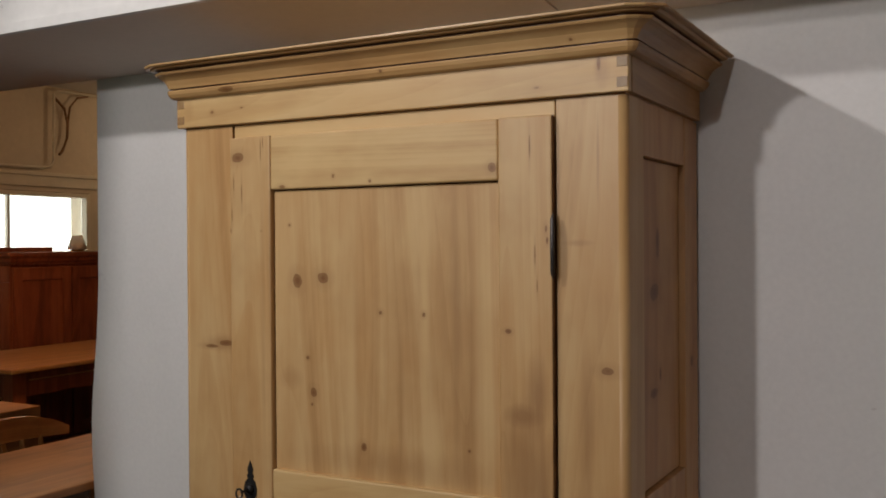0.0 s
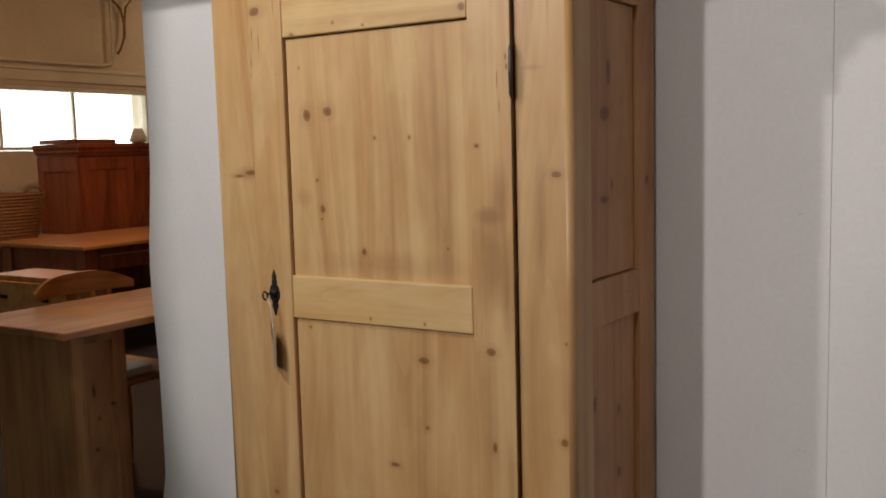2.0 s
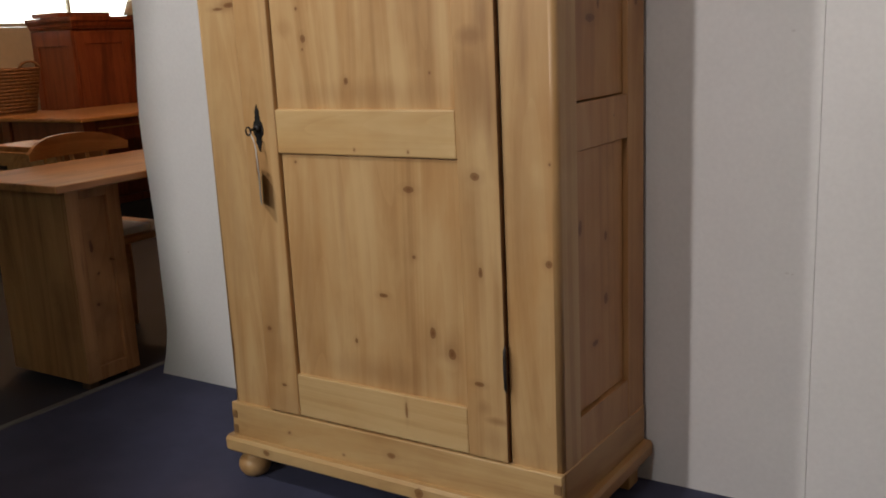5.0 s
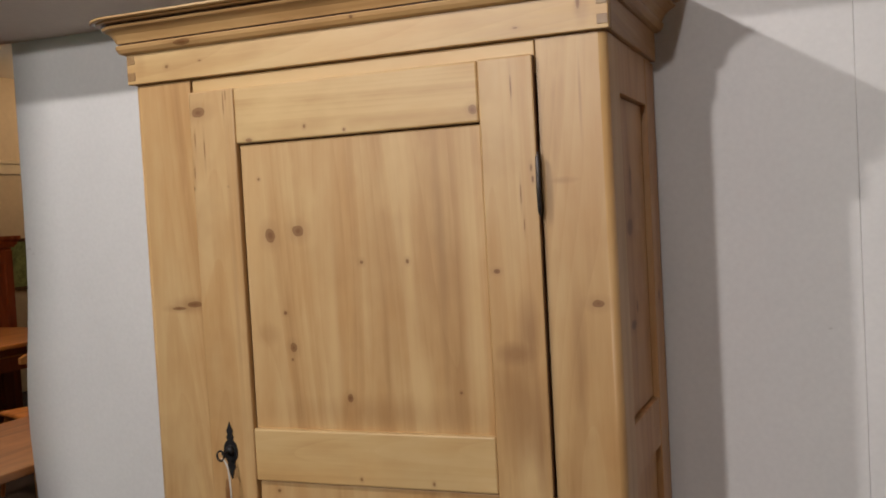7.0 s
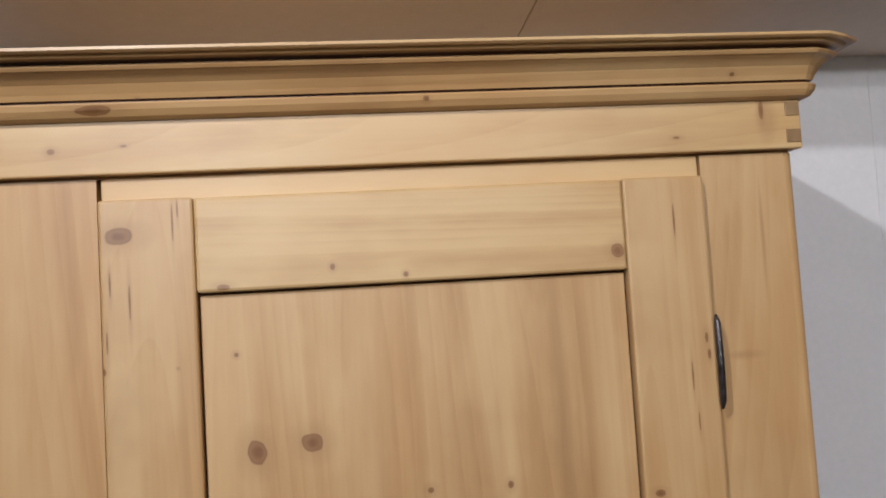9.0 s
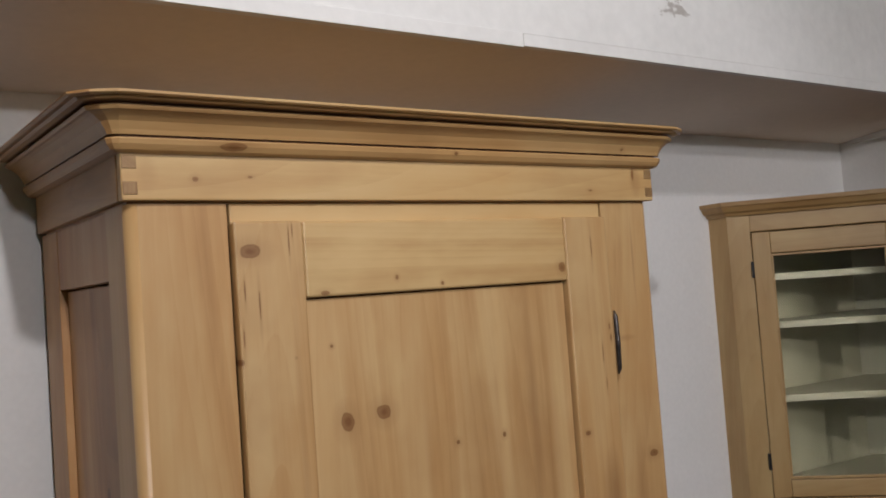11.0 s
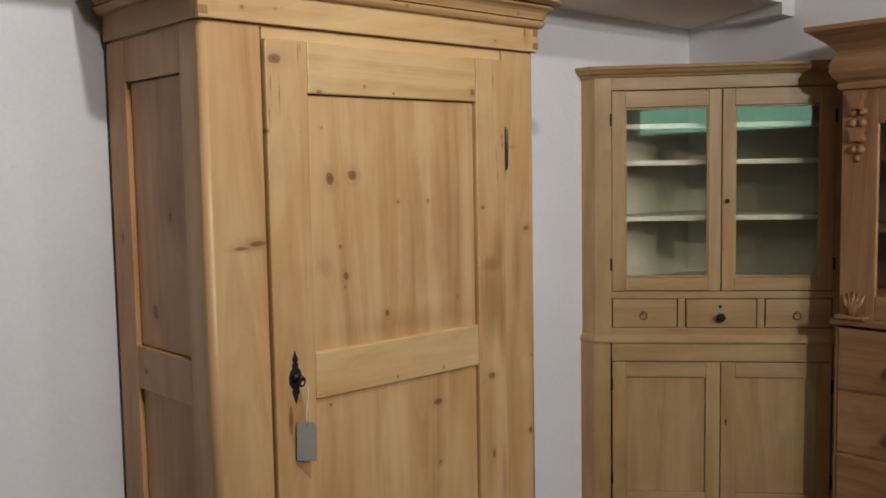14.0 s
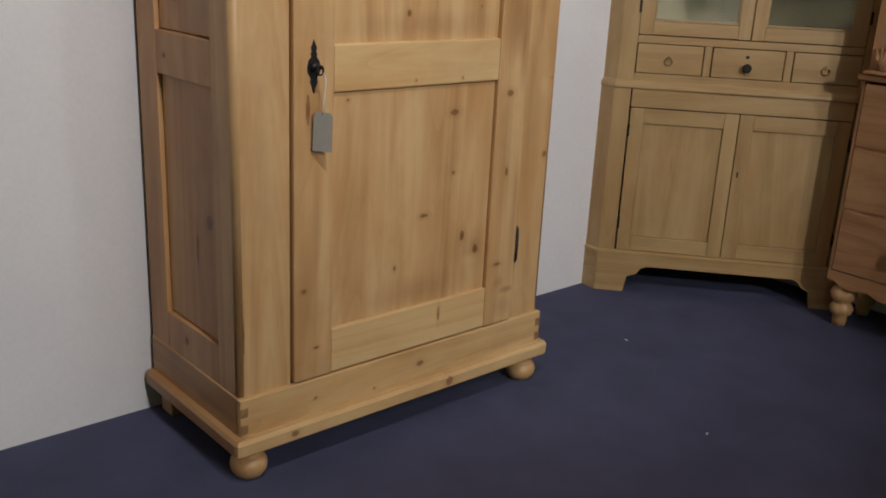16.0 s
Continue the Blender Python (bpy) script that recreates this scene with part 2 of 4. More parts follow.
PINE = ((0.570, 0.372, 0.172), (0.508, 0.306, 0.128), (0.402, 0.222, 0.086))
PALE = ((0.625, 0.432, 0.202), (0.578, 0.380, 0.166), (0.475, 0.284, 0.112))
WAXED = ((0.56, 0.370, 0.165), (0.49, 0.300, 0.125), (0.36, 0.200, 0.078))
pine_stile = wood("pine_stile", *PINE, "z", ((-0.34, 1.652, 0.019, 0.010), (-0.350, 1.597, 0.0012, 0.015), (-0.329, 1.575, 0.0014, 0.025), (-0.355, 1.532, 0.0012, 0.013), (0.317, 1.637, 0.0013, 0.024), (0.347, 1.495, 0.0025, 0.007), (0.349, 1.475, 0.002, 0.006), (0.326, 1.45, 0.0012, 0.018), (-0.279, 1.665, 0.001, 0.02), (-0.273, 1.68, 0.0009, 0.010), (0.33, 1.395, 0.001, 0.012), (-0.36, 1.50, 0.003, 0.004), (-0.325, 0.87, 0.006, 0.035), (0.274, 1.314, 0.006, 0.004), (0.30, 0.87, 0.012, 0.01), (0.29, 0.40, 0.014, 0.006), (0.305, 0.66, 0.005, 0.012), (-0.30, 0.30, 0.008, 0.004), (-0.335, 0.45, 0.008, 0.006)), ((0.330, 1.20, 0.022, 0.07, 1.0), (0.305, 1.165, 0.035, 0.018, 1.0), (0.32, 1.06, 0.045, 0.11, 0.9), (0.342, 1.00, 0.016, 0.13, 1.0), (0.30, 0.72, 0.03, 0.18, 0.45), (0.345, 0.55, 0.012, 0.2, 0.5), (0.335, 0.318, 0.035, 0.010, 0.9), (0.30, 0.345, 0.020, 0.020, 0.6), (0.32, 0.27, 0.04, 0.03, 0.4), (-0.30, 0.84, 0.02, 0.07, 0.55), (-0.33, 0.42, 0.03, 0.14, 0.5), (-0.30, 0.60, 0.012, 0.2, 0.4), (-0.275, 1.30, 0.006, 0.3, 0.35)), stain=0.4)
pine_rail = wood("pine_rail", *PALE, "x", ((-0.10, 1.605, 0.003, 0.004), (-0.015, 1.592, 0.003, 0.003), (0.243, 1.606, 0.008, 0.008), (-0.225, 1.588, 0.008, 0.004), (-0.02, 0.92, 0.003, 0.004), (0.13, 0.919, 0.003, 0.004), (0.085, 0.30, 0.004, 0.02)), stain=0.3)
pine_panel_high = wood("pine_panel_high", *PINE, "z", ((-0.134, 1.404, 0.013, 0.012), (-0.195, 1.398, 0.012, 0.015), (-0.158, 1.174, 0.008, 0.010), (-0.162, 1.150, 0.003, 0.003), (-0.172, 1.243, 0.004, 0.004), (0.001, 1.338, 0.005, 0.005), (0.096, 1.337, 0.004, 0.005), (-0.04, 1.076, 0.006, 0.008), (-0.215, 1.51, 0.003, 0.003), (0.19, 1.09, 0.003, 0.003)), ((0.165, 1.34, 0.012, 0.26, 0.6), (0.20, 1.25, 0.02, 0.2, 0.25), (-0.06, 1.25, 0.015, 0.2, 0.25), (0.02, 1.05, 0.20, 0.03, 0.45), (-0.215, 1.20, 0.03, 0.02, 0.4), (0.045, 1.20, 0.008, 0.12, 0.35)), stain=0.3, wild=0.5, pales=((-0.066, 1.20, 0.010, 0.19, 0.75), (0.098, 1.36, 0.010, 0.22, 0.7), (0.115, 1.09, 0.022, 0.07, 0.8), (0.225, 1.30, 0.02, 0.25, 0.5), (-0.235, 1.40, 0.015, 0.16, 0.4)))
pine_panel_low = wood("pine_panel_low", *PINE, "z", ((0.119, 0.833, 0.015, 0.008), (0.123, 0.676, 0.006, 0.006), (0.03, 0.575, 0.012, 0.006), (0.165, 0.50, 0.008, 0.014), (-0.06, 0.45, 0.005, 0.007), (0.215, 0.455, 0.010, 0.014), (-0.21, 0.885, 0.004, 0.004)), ((0.21, 0.46, 0.03, 0.06, 0.55), (0.15, 0.46, 0.05, 0.07, 0.35), (-0.20, 0.62, 0.05, 0.22, 0.4), (0.02, 0.38, 0.16, 0.04, 0.5), (0.10, 0.55, 0.012, 0.2, 0.4), (-0.08, 0.75, 0.010, 0.15, 0.35)), stain=0.4, wild=0.7, pales=((-0.03, 0.68, 0.012, 0.18, 0.5), (0.17, 0.66, 0.03, 0.10, 0.6), (0.20, 0.43, 0.03, 0.02, 0.7), (-0.13, 0.43, 0.02, 0.05, 0.4)))
pine_carcass = wood("pine_carcass", *PINE, "z", ((-0.388, 1.263, 0.020, 0.006), (0.453, 1.252, 0.013, 0.008), (0.464, 0.69, 0.008, 0.009), (-0.425, 1.255, 0.02, 0.004), (0.47, 0.90, 0.003, 0.004), (-0.486, 0.37, 0.0025, 0.045)), ((-0.40, 1.262, 0.05, 0.02, 0.55), (0.415, 1.15, 0.014, 0.14, 0.55), (0.437, 1.62, 0.003, 0.08, 0.7), (0.40, 1.47, 0.03, 0.006, 0.5), (0.40, 0.75, 0.02, 0.25, 0.35), (-0.43, 0.7, 0.03, 0.2, 0.3), (-0.46, 0.45, 0.012, 0.2, 0.4)), stain=0.3)
# PINE darkened for the wardrobe sides: their shade is put into the colour
SHADED_SIDE = tuple(tuple(c * q for c, q in zip(t, (0.90, 0.78, 0.72))) for t in PINE)
pine_shaded = wood("pine_shaded", *SHADED_SIDE, "z", stain=0.5, wild=0.7, checks=0.6)
pine_shaded_right = wood("pine_shaded_right", *SHADED_SIDE, "z", ((0.225, 1.469, 0.0105, 0.0330), (0.205, 1.378, 0.0300, 0.0150), (0.105, 1.307, 0.0090, 0.0210), (0.20, 1.19, 0.0240, 0.0090), (0.24, 1.22, 0.0060, 0.0120), (0.42, 1.225, 0.0090, 0.0120), (0.138, 0.744, 0.0105, 0.0165), (0.27, 0.70, 0.0090, 0.0120), (0.27, 0.55, 0.0120, 0.0150), (0.11, 0.42, 0.0075, 0.0180), (0.21, 0.46, 0.0180, 0.0075)), stain=0.5, wild=0.8, across_axis="Y")
pine_shaded_left = wood("pine_shaded_left", *SHADED_SIDE, "z", ((0.15, 0.60, 0.0150, 0.0210), (0.215, 0.525, 0.0060, 0.0450), (0.27, 0.27, 0.0120, 0.0120), (0.06, 0.80, 0.0120, 0.0090), (0.20, 1.32, 0.0090, 0.0120), (0.29, 1.10, 0.0150, 0.0180), (0.33, 0.96, 0.0090, 0.0075), (0.42, 1.27, 0.0075, 0.0120)), stain=0.5, wild=0.8, across_axis="Y")
pine_frieze = wood("pine_frieze", *PALE, "x", ((-0.41, 1.752, 0.005, 0.004), (-0.33, 1.756, 0.004, 0.002), (0.33, 1.742, 0.005, 0.002), (0.443, 1.772, 0.003, 0.012)), ((0.449, 1.762, 0.012, 0.035, 0.55), (-0.475, 1.76, 0.012, 0.03, 0.3)), stain=0.25)
pine_plinth = wood("pine_plinth", *PALE, "x", ((-0.30, 0.165, 0.005, 0.004), (0.03, 0.17, 0.014, 0.008), (0.12, 0.10, 0.014, 0.014), (-0.37, 0.10, 0.012, 0.008), (-0.12, 0.14, 0.004, 0.003)), stain=0.35)
pine_moulding = wood("pine_moulding", *WAXED, "x", ((-0.36, 1.795, 0.02, 0.005), (0.02, 1.797, 0.004, 0.003), (0.40, 1.815, 0.004, 0.003), (-0.31, 1.806, 0.003, 0.002)), stain=0.6)
# WAXED scaled down for the side returns, so the colour carries their shade
pine_moulding_shaded = wood("pine_moulding_shaded", *(tuple(c * q for c, q in zip(t, (0.80, 0.72, 0.66))) for t in WAXED), "y", stain=0.7)
pine_end = wood("pine_end_grain", (0.38, 0.235, 0.10), (0.29, 0.165, 0.068), (0.17, 0.09, 0.036), "y", stain=0.7)
red_brown_dark = wood("dark_red_brown_wood", (0.24, 0.115, 0.044), (0.17, 0.076, 0.029), (0.095, 0.040, 0.016), "x", stain=0.5, checks=0.1, rough=0.36)
worn_iron = plain("worn_iron", (0.085, 0.075, 0.072), 0.42, 0.8, 0.6, 45, 0.4)
pine_turned = wood("pine_turned", *PINE, "z", stain=0.4)
OLD = ((0.440, 0.298, 0.132), (0.385, 0.246, 0.102), (0.30, 0.178, 0.068))
old_pine = wood("old_pine_upright", *OLD, "z", stain=0.35, checks=0.4)
old_pine_rail = wood("old_pine_rail", *OLD, "x", stain=0.35, checks=0.4)
RED = ((0.44, 0.248, 0.115), (0.365, 0.193, 0.086), (0.255, 0.125, 0.054))
red_pine = wood("red_pine_upright", *RED, "z", stain=0.4)
red_pine_rail = wood("red_pine_rail", *RED, "y", stain=0.4)
MAH = ((0.30, 0.085, 0.035), (0.23, 0.06, 0.025), (0.14, 0.035, 0.016))
mahogany = wood("mahogany", *MAH, "z", rough=0.36, stain=0.2, checks=0.1)
TAB = ((0.48, 0.25, 0.10), (0.40, 0.19, 0.07), (0.27, 0.12, 0.045))
table_wood = wood("waxed_table_pine", *TAB, "y", rough=0.36, stain=0.4)
honey_wood = wood("honey_chair_wood", (0.62, 0.34, 0.14), (0.52, 0.27, 0.10), (0.36, 0.17, 0.06), "y", rough=0.36, stain=0.3)
desk_wood = wood("worn_desk_pine", (0.46, 0.235, 0.095), (0.37, 0.175, 0.066), (0.22, 0.095, 0.035), "z", ((0.335, 0.50, 0.008, 0.022), (0.352, 0.40, 0.006, 0.007), (0.335, 0.29, 0.008, 0.007), (0.30, 0.62, 0.004, 0.005), (0.41, 0.44, 0.005, 0.006)), stain=0.6, rough=0.62, across_axis="Y")
desk_top_wood = wood("worn_desk_top", (0.42, 0.190, 0.066), (0.33, 0.138, 0.045), (0.18, 0.072, 0.024), "y", stain=0.6, rough=0.55)
dark_wood = wood("dark_oak", (0.10, 0.06, 0.035), (0.07, 0.04, 0.022), (0.04, 0.022, 0.013), "z", stain=0.2)
iron = plain("blackened_iron", (0.028, 0.026, 0.026), 0.5, 0.7, 0.3, 30, 0.3)
brass = plain("aged_brass", (0.32, 0.21, 0.09), 0.38, 0.9, 0.25, 30, 0.1)
# dark brown for sheets behind gaps: joint shade and dirt put into colour
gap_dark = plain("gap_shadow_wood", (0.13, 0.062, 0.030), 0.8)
wall_paint = plain("white_wall_paint", (0.765, 0.745, 0.725), 0.62, vary=0.06, scale=2.2, bump=0.12, fine=85)
bulkhead_paint = plain("bulkhead_white_paint", (0.78, 0.76, 0.73), 0.6, vary=0.09, scale=3.0, bump=0.2, fine=40)


def scuffed(m, threshold, strength, scale):
    """Adds small grey-brown scuffs and chips to a painted surface."""
    nodes, links = m.node_tree.nodes, m.node_tree.links
    b = nodes["Principled BSDF"]
    co = nodes.new("ShaderNodeTexCoord").outputs["Object"]
    n = node(nodes, "ShaderNodeTexNoise", Scale=scale, Detail=6.0, Roughness=0.72)
    links.new(vmaths(nodes, links, "MULTIPLY", co, (1.0, 1.0, 1.7)), n.inputs["Vector"])
    spot = ramp(nodes, links, n.outputs["Fac"], [(threshold, (0, 0, 0)), (threshold + 0.035, (1, 1, 1))])
    old = b.inputs["Base Color"].links[0].from_socket
    links.new(mixed(nodes, links, maths(nodes, links, "MULTIPLY", spot, strength), old, (0.25, 0.20, 0.16)), b.inputs["Base Color"])


scuffed(bulkhead_paint, 0.665, 0.6, 7.0)
scuffed(wall_paint, 0.70, 0.25, 5.0)
soffit_paint = plain("soffit_board_paint", (0.77, 0.68, 0.585), 0.7, vary=0.06, scale=2.0, bump=0.15, fine=50)
ceiling_paint = plain("ceiling_paint", (0.70, 0.68, 0.64), 0.7, vary=0.05, scale=2)
old_wall = plain("old_cream_wall", (0.62, 0.54, 0.42), 0.7, vary=0.10, scale=2.0, bump=0.3, fine=25)
frame_paint = plain("cream_frame_paint", (0.66, 0.60, 0.48), 0.5, vary=0.08)
carpet_blue = plain("blue_carpet", (0.060, 0.064, 0.118), 0.95, vary=0.30, scale=5.0, bump=0.8, fine=420, depth=0.004)
carpet_edge = plain("carpet_edging", (0.16, 0.15, 0.15), 0.7, vary=0.2)
dark_floor = plain("dark_floor", (0.030, 0.030, 0.045), 0.8, vary=0.3, scale=4, bump=0.4, fine=200)
cabinet_paint = plain("pale_green_paint", (0.245, 0.226, 0.142), 0.6, vary=0.08, scale=5)
tag_card = plain("grey_tag_card", (0.27, 0.25, 0.205), 0.8, vary=0.08, scale=20)
string_mat = plain("white_string", (0.65, 0.62, 0.55), 0.9)
wicker = plain("brown_wicker", (0.22, 0.11, 0.05), 0.7, vary=0.4, scale=40, bump=0.6)
shade_cloth = plain("cream_lampshade", (0.86, 0.84, 0.78), 0.8)
sn, sl = shade_cloth.node_tree.nodes, shade_cloth.node_tree.links
through_cloth = node(sn, "ShaderNodeBsdfTranslucent", Color=(0.93, 0.90, 0.84, 1))
cloth_mix = node(sn, "ShaderNodeMixShader", Fac=0.6)
sl.new(sn["Principled BSDF"].outputs[0], cloth_mix.inputs[1])
sl.new(through_cloth.outputs[0], cloth_mix.inputs[2])
sl.new(cloth_mix.outputs[0], sn["Material Output"].inputs["Surface"])
canvas_paint = plain("landscape_canvas", (0.20, 0.26, 0.12), 0.6, vary=0.75, scale=9)
cup_white = plain("white_china", (0.75, 0.75, 0.74), 0.25, vary=0.04)
# glow of an added sheet, there only to reflect green in the glass
reflection_glow = glow("green_reflection_glow", (0.55, 1.0, 0.72), 2.6)
sky_glow = glow("bright_daylight", (0.93, 1.0, 0.96), 2.4)


def glass_material():
    m, nodes, links, b = material("window_glass", 0.02)
    b.inputs["Base Color"].default_value = (1, 1, 1, 1)
    b.inputs["IOR"].default_value = 1.45
    b.inputs["Transmission Weight"].default_value = 1.0
    return m


glass = glass_material()


# ---- mesh helpers ----
def box(bm, x0, x1, y0, y1, z0, z1, bevel=0.0, slot=0, seg=2):
    """Adds a box, its edges rounded by bevel."""
    m = Matrix.LocRotScale(((x0 + x1) / 2, (y0 + y1) / 2, (z0 + z1) / 2), None, (abs(x1 - x0), abs(y1 - y0), abs(z1 - z0)))
    verts = bmesh.ops.create_cube(bm, size=1, matrix=m)["verts"]
    faces = {f for v in verts for f in v.link_faces}
    for f in faces:
        f.material_index = slot
    if bevel:
        edges = list({e for v in verts for e in v.link_edges})
        out = bmesh.ops.bevel(bm, geom=edges, offset=bevel, segments=seg, affect="EDGES", profile=0.5, material=slot)
        faces = set(out["faces"]) | {f for f in faces if f.is_valid}
    return faces


def lathe(bm, profile, centre=(0, 0, 0), steps=28, slot=0, axis="z"):
    """Turns a profile of (radius, height) about an axis through centre."""
    rings = []
    cx, cy, cz = centre
    for r, h in profile:
        ring = []
        for i in range(steps):
            a = 2 * math.pi * i / steps
            u, v = r * math.cos(a), r * math.sin(a)
            p = (cx + u, cy + v, cz + h) if axis == "z" else (cx + u, cy + h, cz + v) if axis == "y" else (cx + h, cy + u, cz + v)
            ring.append(bm.verts.new(p))
        rings.append(ring)
    for a, b in zip(rings, rings[1:]):
        for i in range(steps):
            j = (i + 1) % steps
            f = bm.faces.new((a[i], a[j], b[j], b[i]))
            f.smooth, f.material_index = True, slot
    for ring in (rings[0], rings[-1]):
        f = bm.faces.new(ring)
        f.material_index = slot


def prism(bm, outline, lo, hi, axis="y", slot=0):
    """Extrudes a closed outline of (a, b) along an axis from lo to hi."""
    def at(a, b, h):
        return (a, h, b) if axis == "y" else (h, a, b) if axis == "x" else (a, b, h)
    low = [bm.verts.new(at(a, b, lo)) for a, b in outline]
    high = [bm.verts.new(at(a, b, hi)) for a, b in outline]
    made = [bm.faces.new(low), bm.faces.new(high[::-1])]
    for i in range(len(outline)):
        j = (i + 1) % len(outline)
        made.append(bm.faces.new((low[i], high[i], high[j], low[j])))
    for f in made:
        f.material_index = slot
    return made


def sweep(bm, path, profile, slot_of=None):
    """Runs a profile of (outward, z) along a path of plan points and outward unit offsets, mitred at the corners."""
    rows = [[bm.verts.new((x + d * ox, y + d * oy, z)) for d, z in profile] for x, y, ox, oy in path]
    for k, (a, b) in enumerate(zip(rows, rows[1:])):
        for i in range(len(profile) - 1):
            f = bm.faces.new((a[i], a[i + 1], b[i + 1], b[i]))
            f.material_index = slot_of[k] if slot_of else 0
            f.smooth = False
    for r in (rows[0], rows[-1]):
        bm.faces.new(r)


def tube(bm, points, radius, steps=8, slot=0):
    """A round bar through points."""
    pts = [Vector(p) for p in points]
    rings = []
    for i, p in enumerate(pts):
        d = (pts[min(i + 1, len(pts) - 1)] - pts[max(i - 1, 0)]).normalized()
        side = d.cross(Vector((0, 0, 1)) if abs(d.z) < 0.9 else Vector((1, 0, 0))).normalized()
        up = side.cross(d)
        r = radius[i] if isinstance(radius, (list, tuple)) else radius
        rings.append([bm.verts.new(p + r * (math.cos(2 * math.pi * k / steps) * side + math.sin(2 * math.pi * k / steps) * up)) for k in range(steps)])
    for a, b in zip(rings, rings[1:]):
        for k in range(steps):
            f = bm.faces.new((a[k], a[(k + 1) % steps], b[(k + 1) % steps], b[k]))
            f.smooth, f.material_index = True, slot
    for r in (rings[0], rings[-1]):
        bm.faces.new(r)


def finish(name, bm, materials):
    bmesh.ops.recalc_face_normals(bm, faces=bm.faces)
    me = bpy.data.meshes.new(name)
    bm.to_mesh(me)
    bm.free()
    for m in materials if isinstance(materials, (list, tuple)) else [materials]:
        me.materials.append(m)
    return new(name, me)


def part(name, bm, materials, parent, label=""):
    ob = finish(name, bm, materials)
    ob.parent = parent
    ob.matrix_parent_inverse = Matrix.Identity(4)
    return tagged(ob, label)


def one(name, materials, parent, *boxes, label="", bevel=0.002):
    bm = bmesh.new()
    for bx in boxes:
        box(bm, *bx[:6], bx[6] if len(bx) > 6 else bevel, bx[7] if len(bx) > 7 else 0)
    return part(name, bm, materials, parent, label)


def thing(name, label, category, place=None, group=""):
    ob = new(name)
    ob.empty_display_size = 0.1
    if place is not None:
        ob.matrix_world = place
    return tagged(ob, label, category, group)


def setting(name, materials, *boxes, label="", category="", bevel=0.0):
    bm = bmesh.new()
    for bx in boxes:
        box(bm, *bx[:6], bx[6] if len(bx) > 6 else bevel, bx[7] if len(bx) > 7 else 0)
    return tagged(finish(name, bm, materials), label, category, "", "structure")


# ---- structure ----
WALL_Y, WALL_X, SOFFIT, CEIL = 0.485, 1.965, 1.985, 2.86
setting("floor", carpet_blue, (-1.43, 2.1, -7.0, 0.60, -0.05, 0.0), label="dark blue short-pile carpet on the shop floor", category="floor")
setting("back_room_floor", dark_floor, (-6.2, -1.452, -7.0, 9.0, -0.06, -0.006), (-1.452, 2.1, 0.60, 9.0, -0.06, -0.006), label="dark worn floor of the back room", category="floor")
setting("carpet_strip", carpet_edge, (-1.455, -1.428, -7.0, 0.60, -0.04, 0.006, 0.003), label="pale worn edging strip along the carpet", category="trim")

# the back wall is made of painted boards; the end board bows out towards the floor
wall = setting("wall_north", old_wall, (-1.26, 2.05, 0.497, 0.60, 0.0, CEIL), label="white painted boarded wall behind the wardrobe", category="wall")


def end_board():
    bm = bmesh.new()
    heights = [i * (SOFFIT + 0.055) / 24 for i in range(25)]
    front, back = [], []
    for z in heights:
        edge = -1.293 - 0.034 * math.exp(-((z - 0.92) / 0.26) ** 2) - 0.014 * max(0, 1 - z / 0.8) - 0.05 * max(0, 1 - z / 0.2) ** 1.5
        lift = 0.008 * math.exp(-((z - 0.45) / 0.35) ** 2)
        front.append([bm.verts.new((x, WALL_Y - lift * max(0, (-1.0 - x) / 0.3), z)) for x in (edge, -1.15, -1.0, -0.2806)])
        back.append([bm.verts.new((x, WALL_Y + 0.011 - lift * max(0, (-1.0 - x) / 0.3), z)) for x in (edge, -1.15, -1.0, -0.2806)])
    for k in range(24):
        for i in range(3):
            bm.faces.new((front[k][i], front[k][i + 1], front[k + 1][i + 1], front[k + 1][i])).smooth = True
            bm.faces.new((back[k][i], back[k + 1][i], back[k + 1][i + 1], back[k][i + 1]))
        bm.faces.new((front[k][0], front[k + 1][0], back[k + 1][0], back[k][0]))
        bm.faces.new((front[k][3], back[k][3], back[k + 1][3], front[k + 1][3]))
    return bm


part("wall_board", end_board(), wall_paint, wall, "warped white painted end board")
one("wall_board", wall_paint, wall, (-0.280, 0.900, WALL_Y, 0.496, 0, SOFFIT + 0.03), bevel=0.0004)
one("wall_board", wall_paint, wall, (0.9007, WALL_X, WALL_Y + 0.0005, 0.496, 0, SOFFIT + 0.03), bevel=0.0004)
setting("wall_east", wall_paint, (WALL_X, 2.1, -7.0, 0.60, 0, CEIL), label="white painted side wall behind the cupboards", category="wall")
# unseen wall added for bounced light; its opening lets the green glow through
setting("wall_south", old_wall, (-6.2, -5.75, -7.15, -7.0, 0, CEIL), (-2.9, 2.1, -7.15, -7.0, 0, CEIL), (-5.75, -2.9, -7.15, -7.0, 0, 1.85), (-5.75, -2.9, -7.15, -7.0, 2.2, CEIL), label="unseen cream wall behind the camera, added to close the room and bounce light", category="wall")
setting("wall_west", old_wall, (-6.15, -5.9, -7.0, 2.30, 0, CEIL), (-6.15, -5.9, 4.505, 9.0, 0, CEIL), (-6.15, -5.9, 2.30, 4.505, 0, 1.395), (-6.15, -5.9, 2.30, 4.505, 1.945, CEIL),
        label="old cream wall of the back room with a window", category="wall")
setting("wall_back_room", old_wall, (-6.2, 2.1, 9.0, 9.15, 0, CEIL), label="far cream wall of the back room", category="wall")
setting("wall_back_room_side", old_wall, (2.1, 2.2, 0.60, 9.0, 0, CEIL), label="cream side wall of the back room", category="wall")
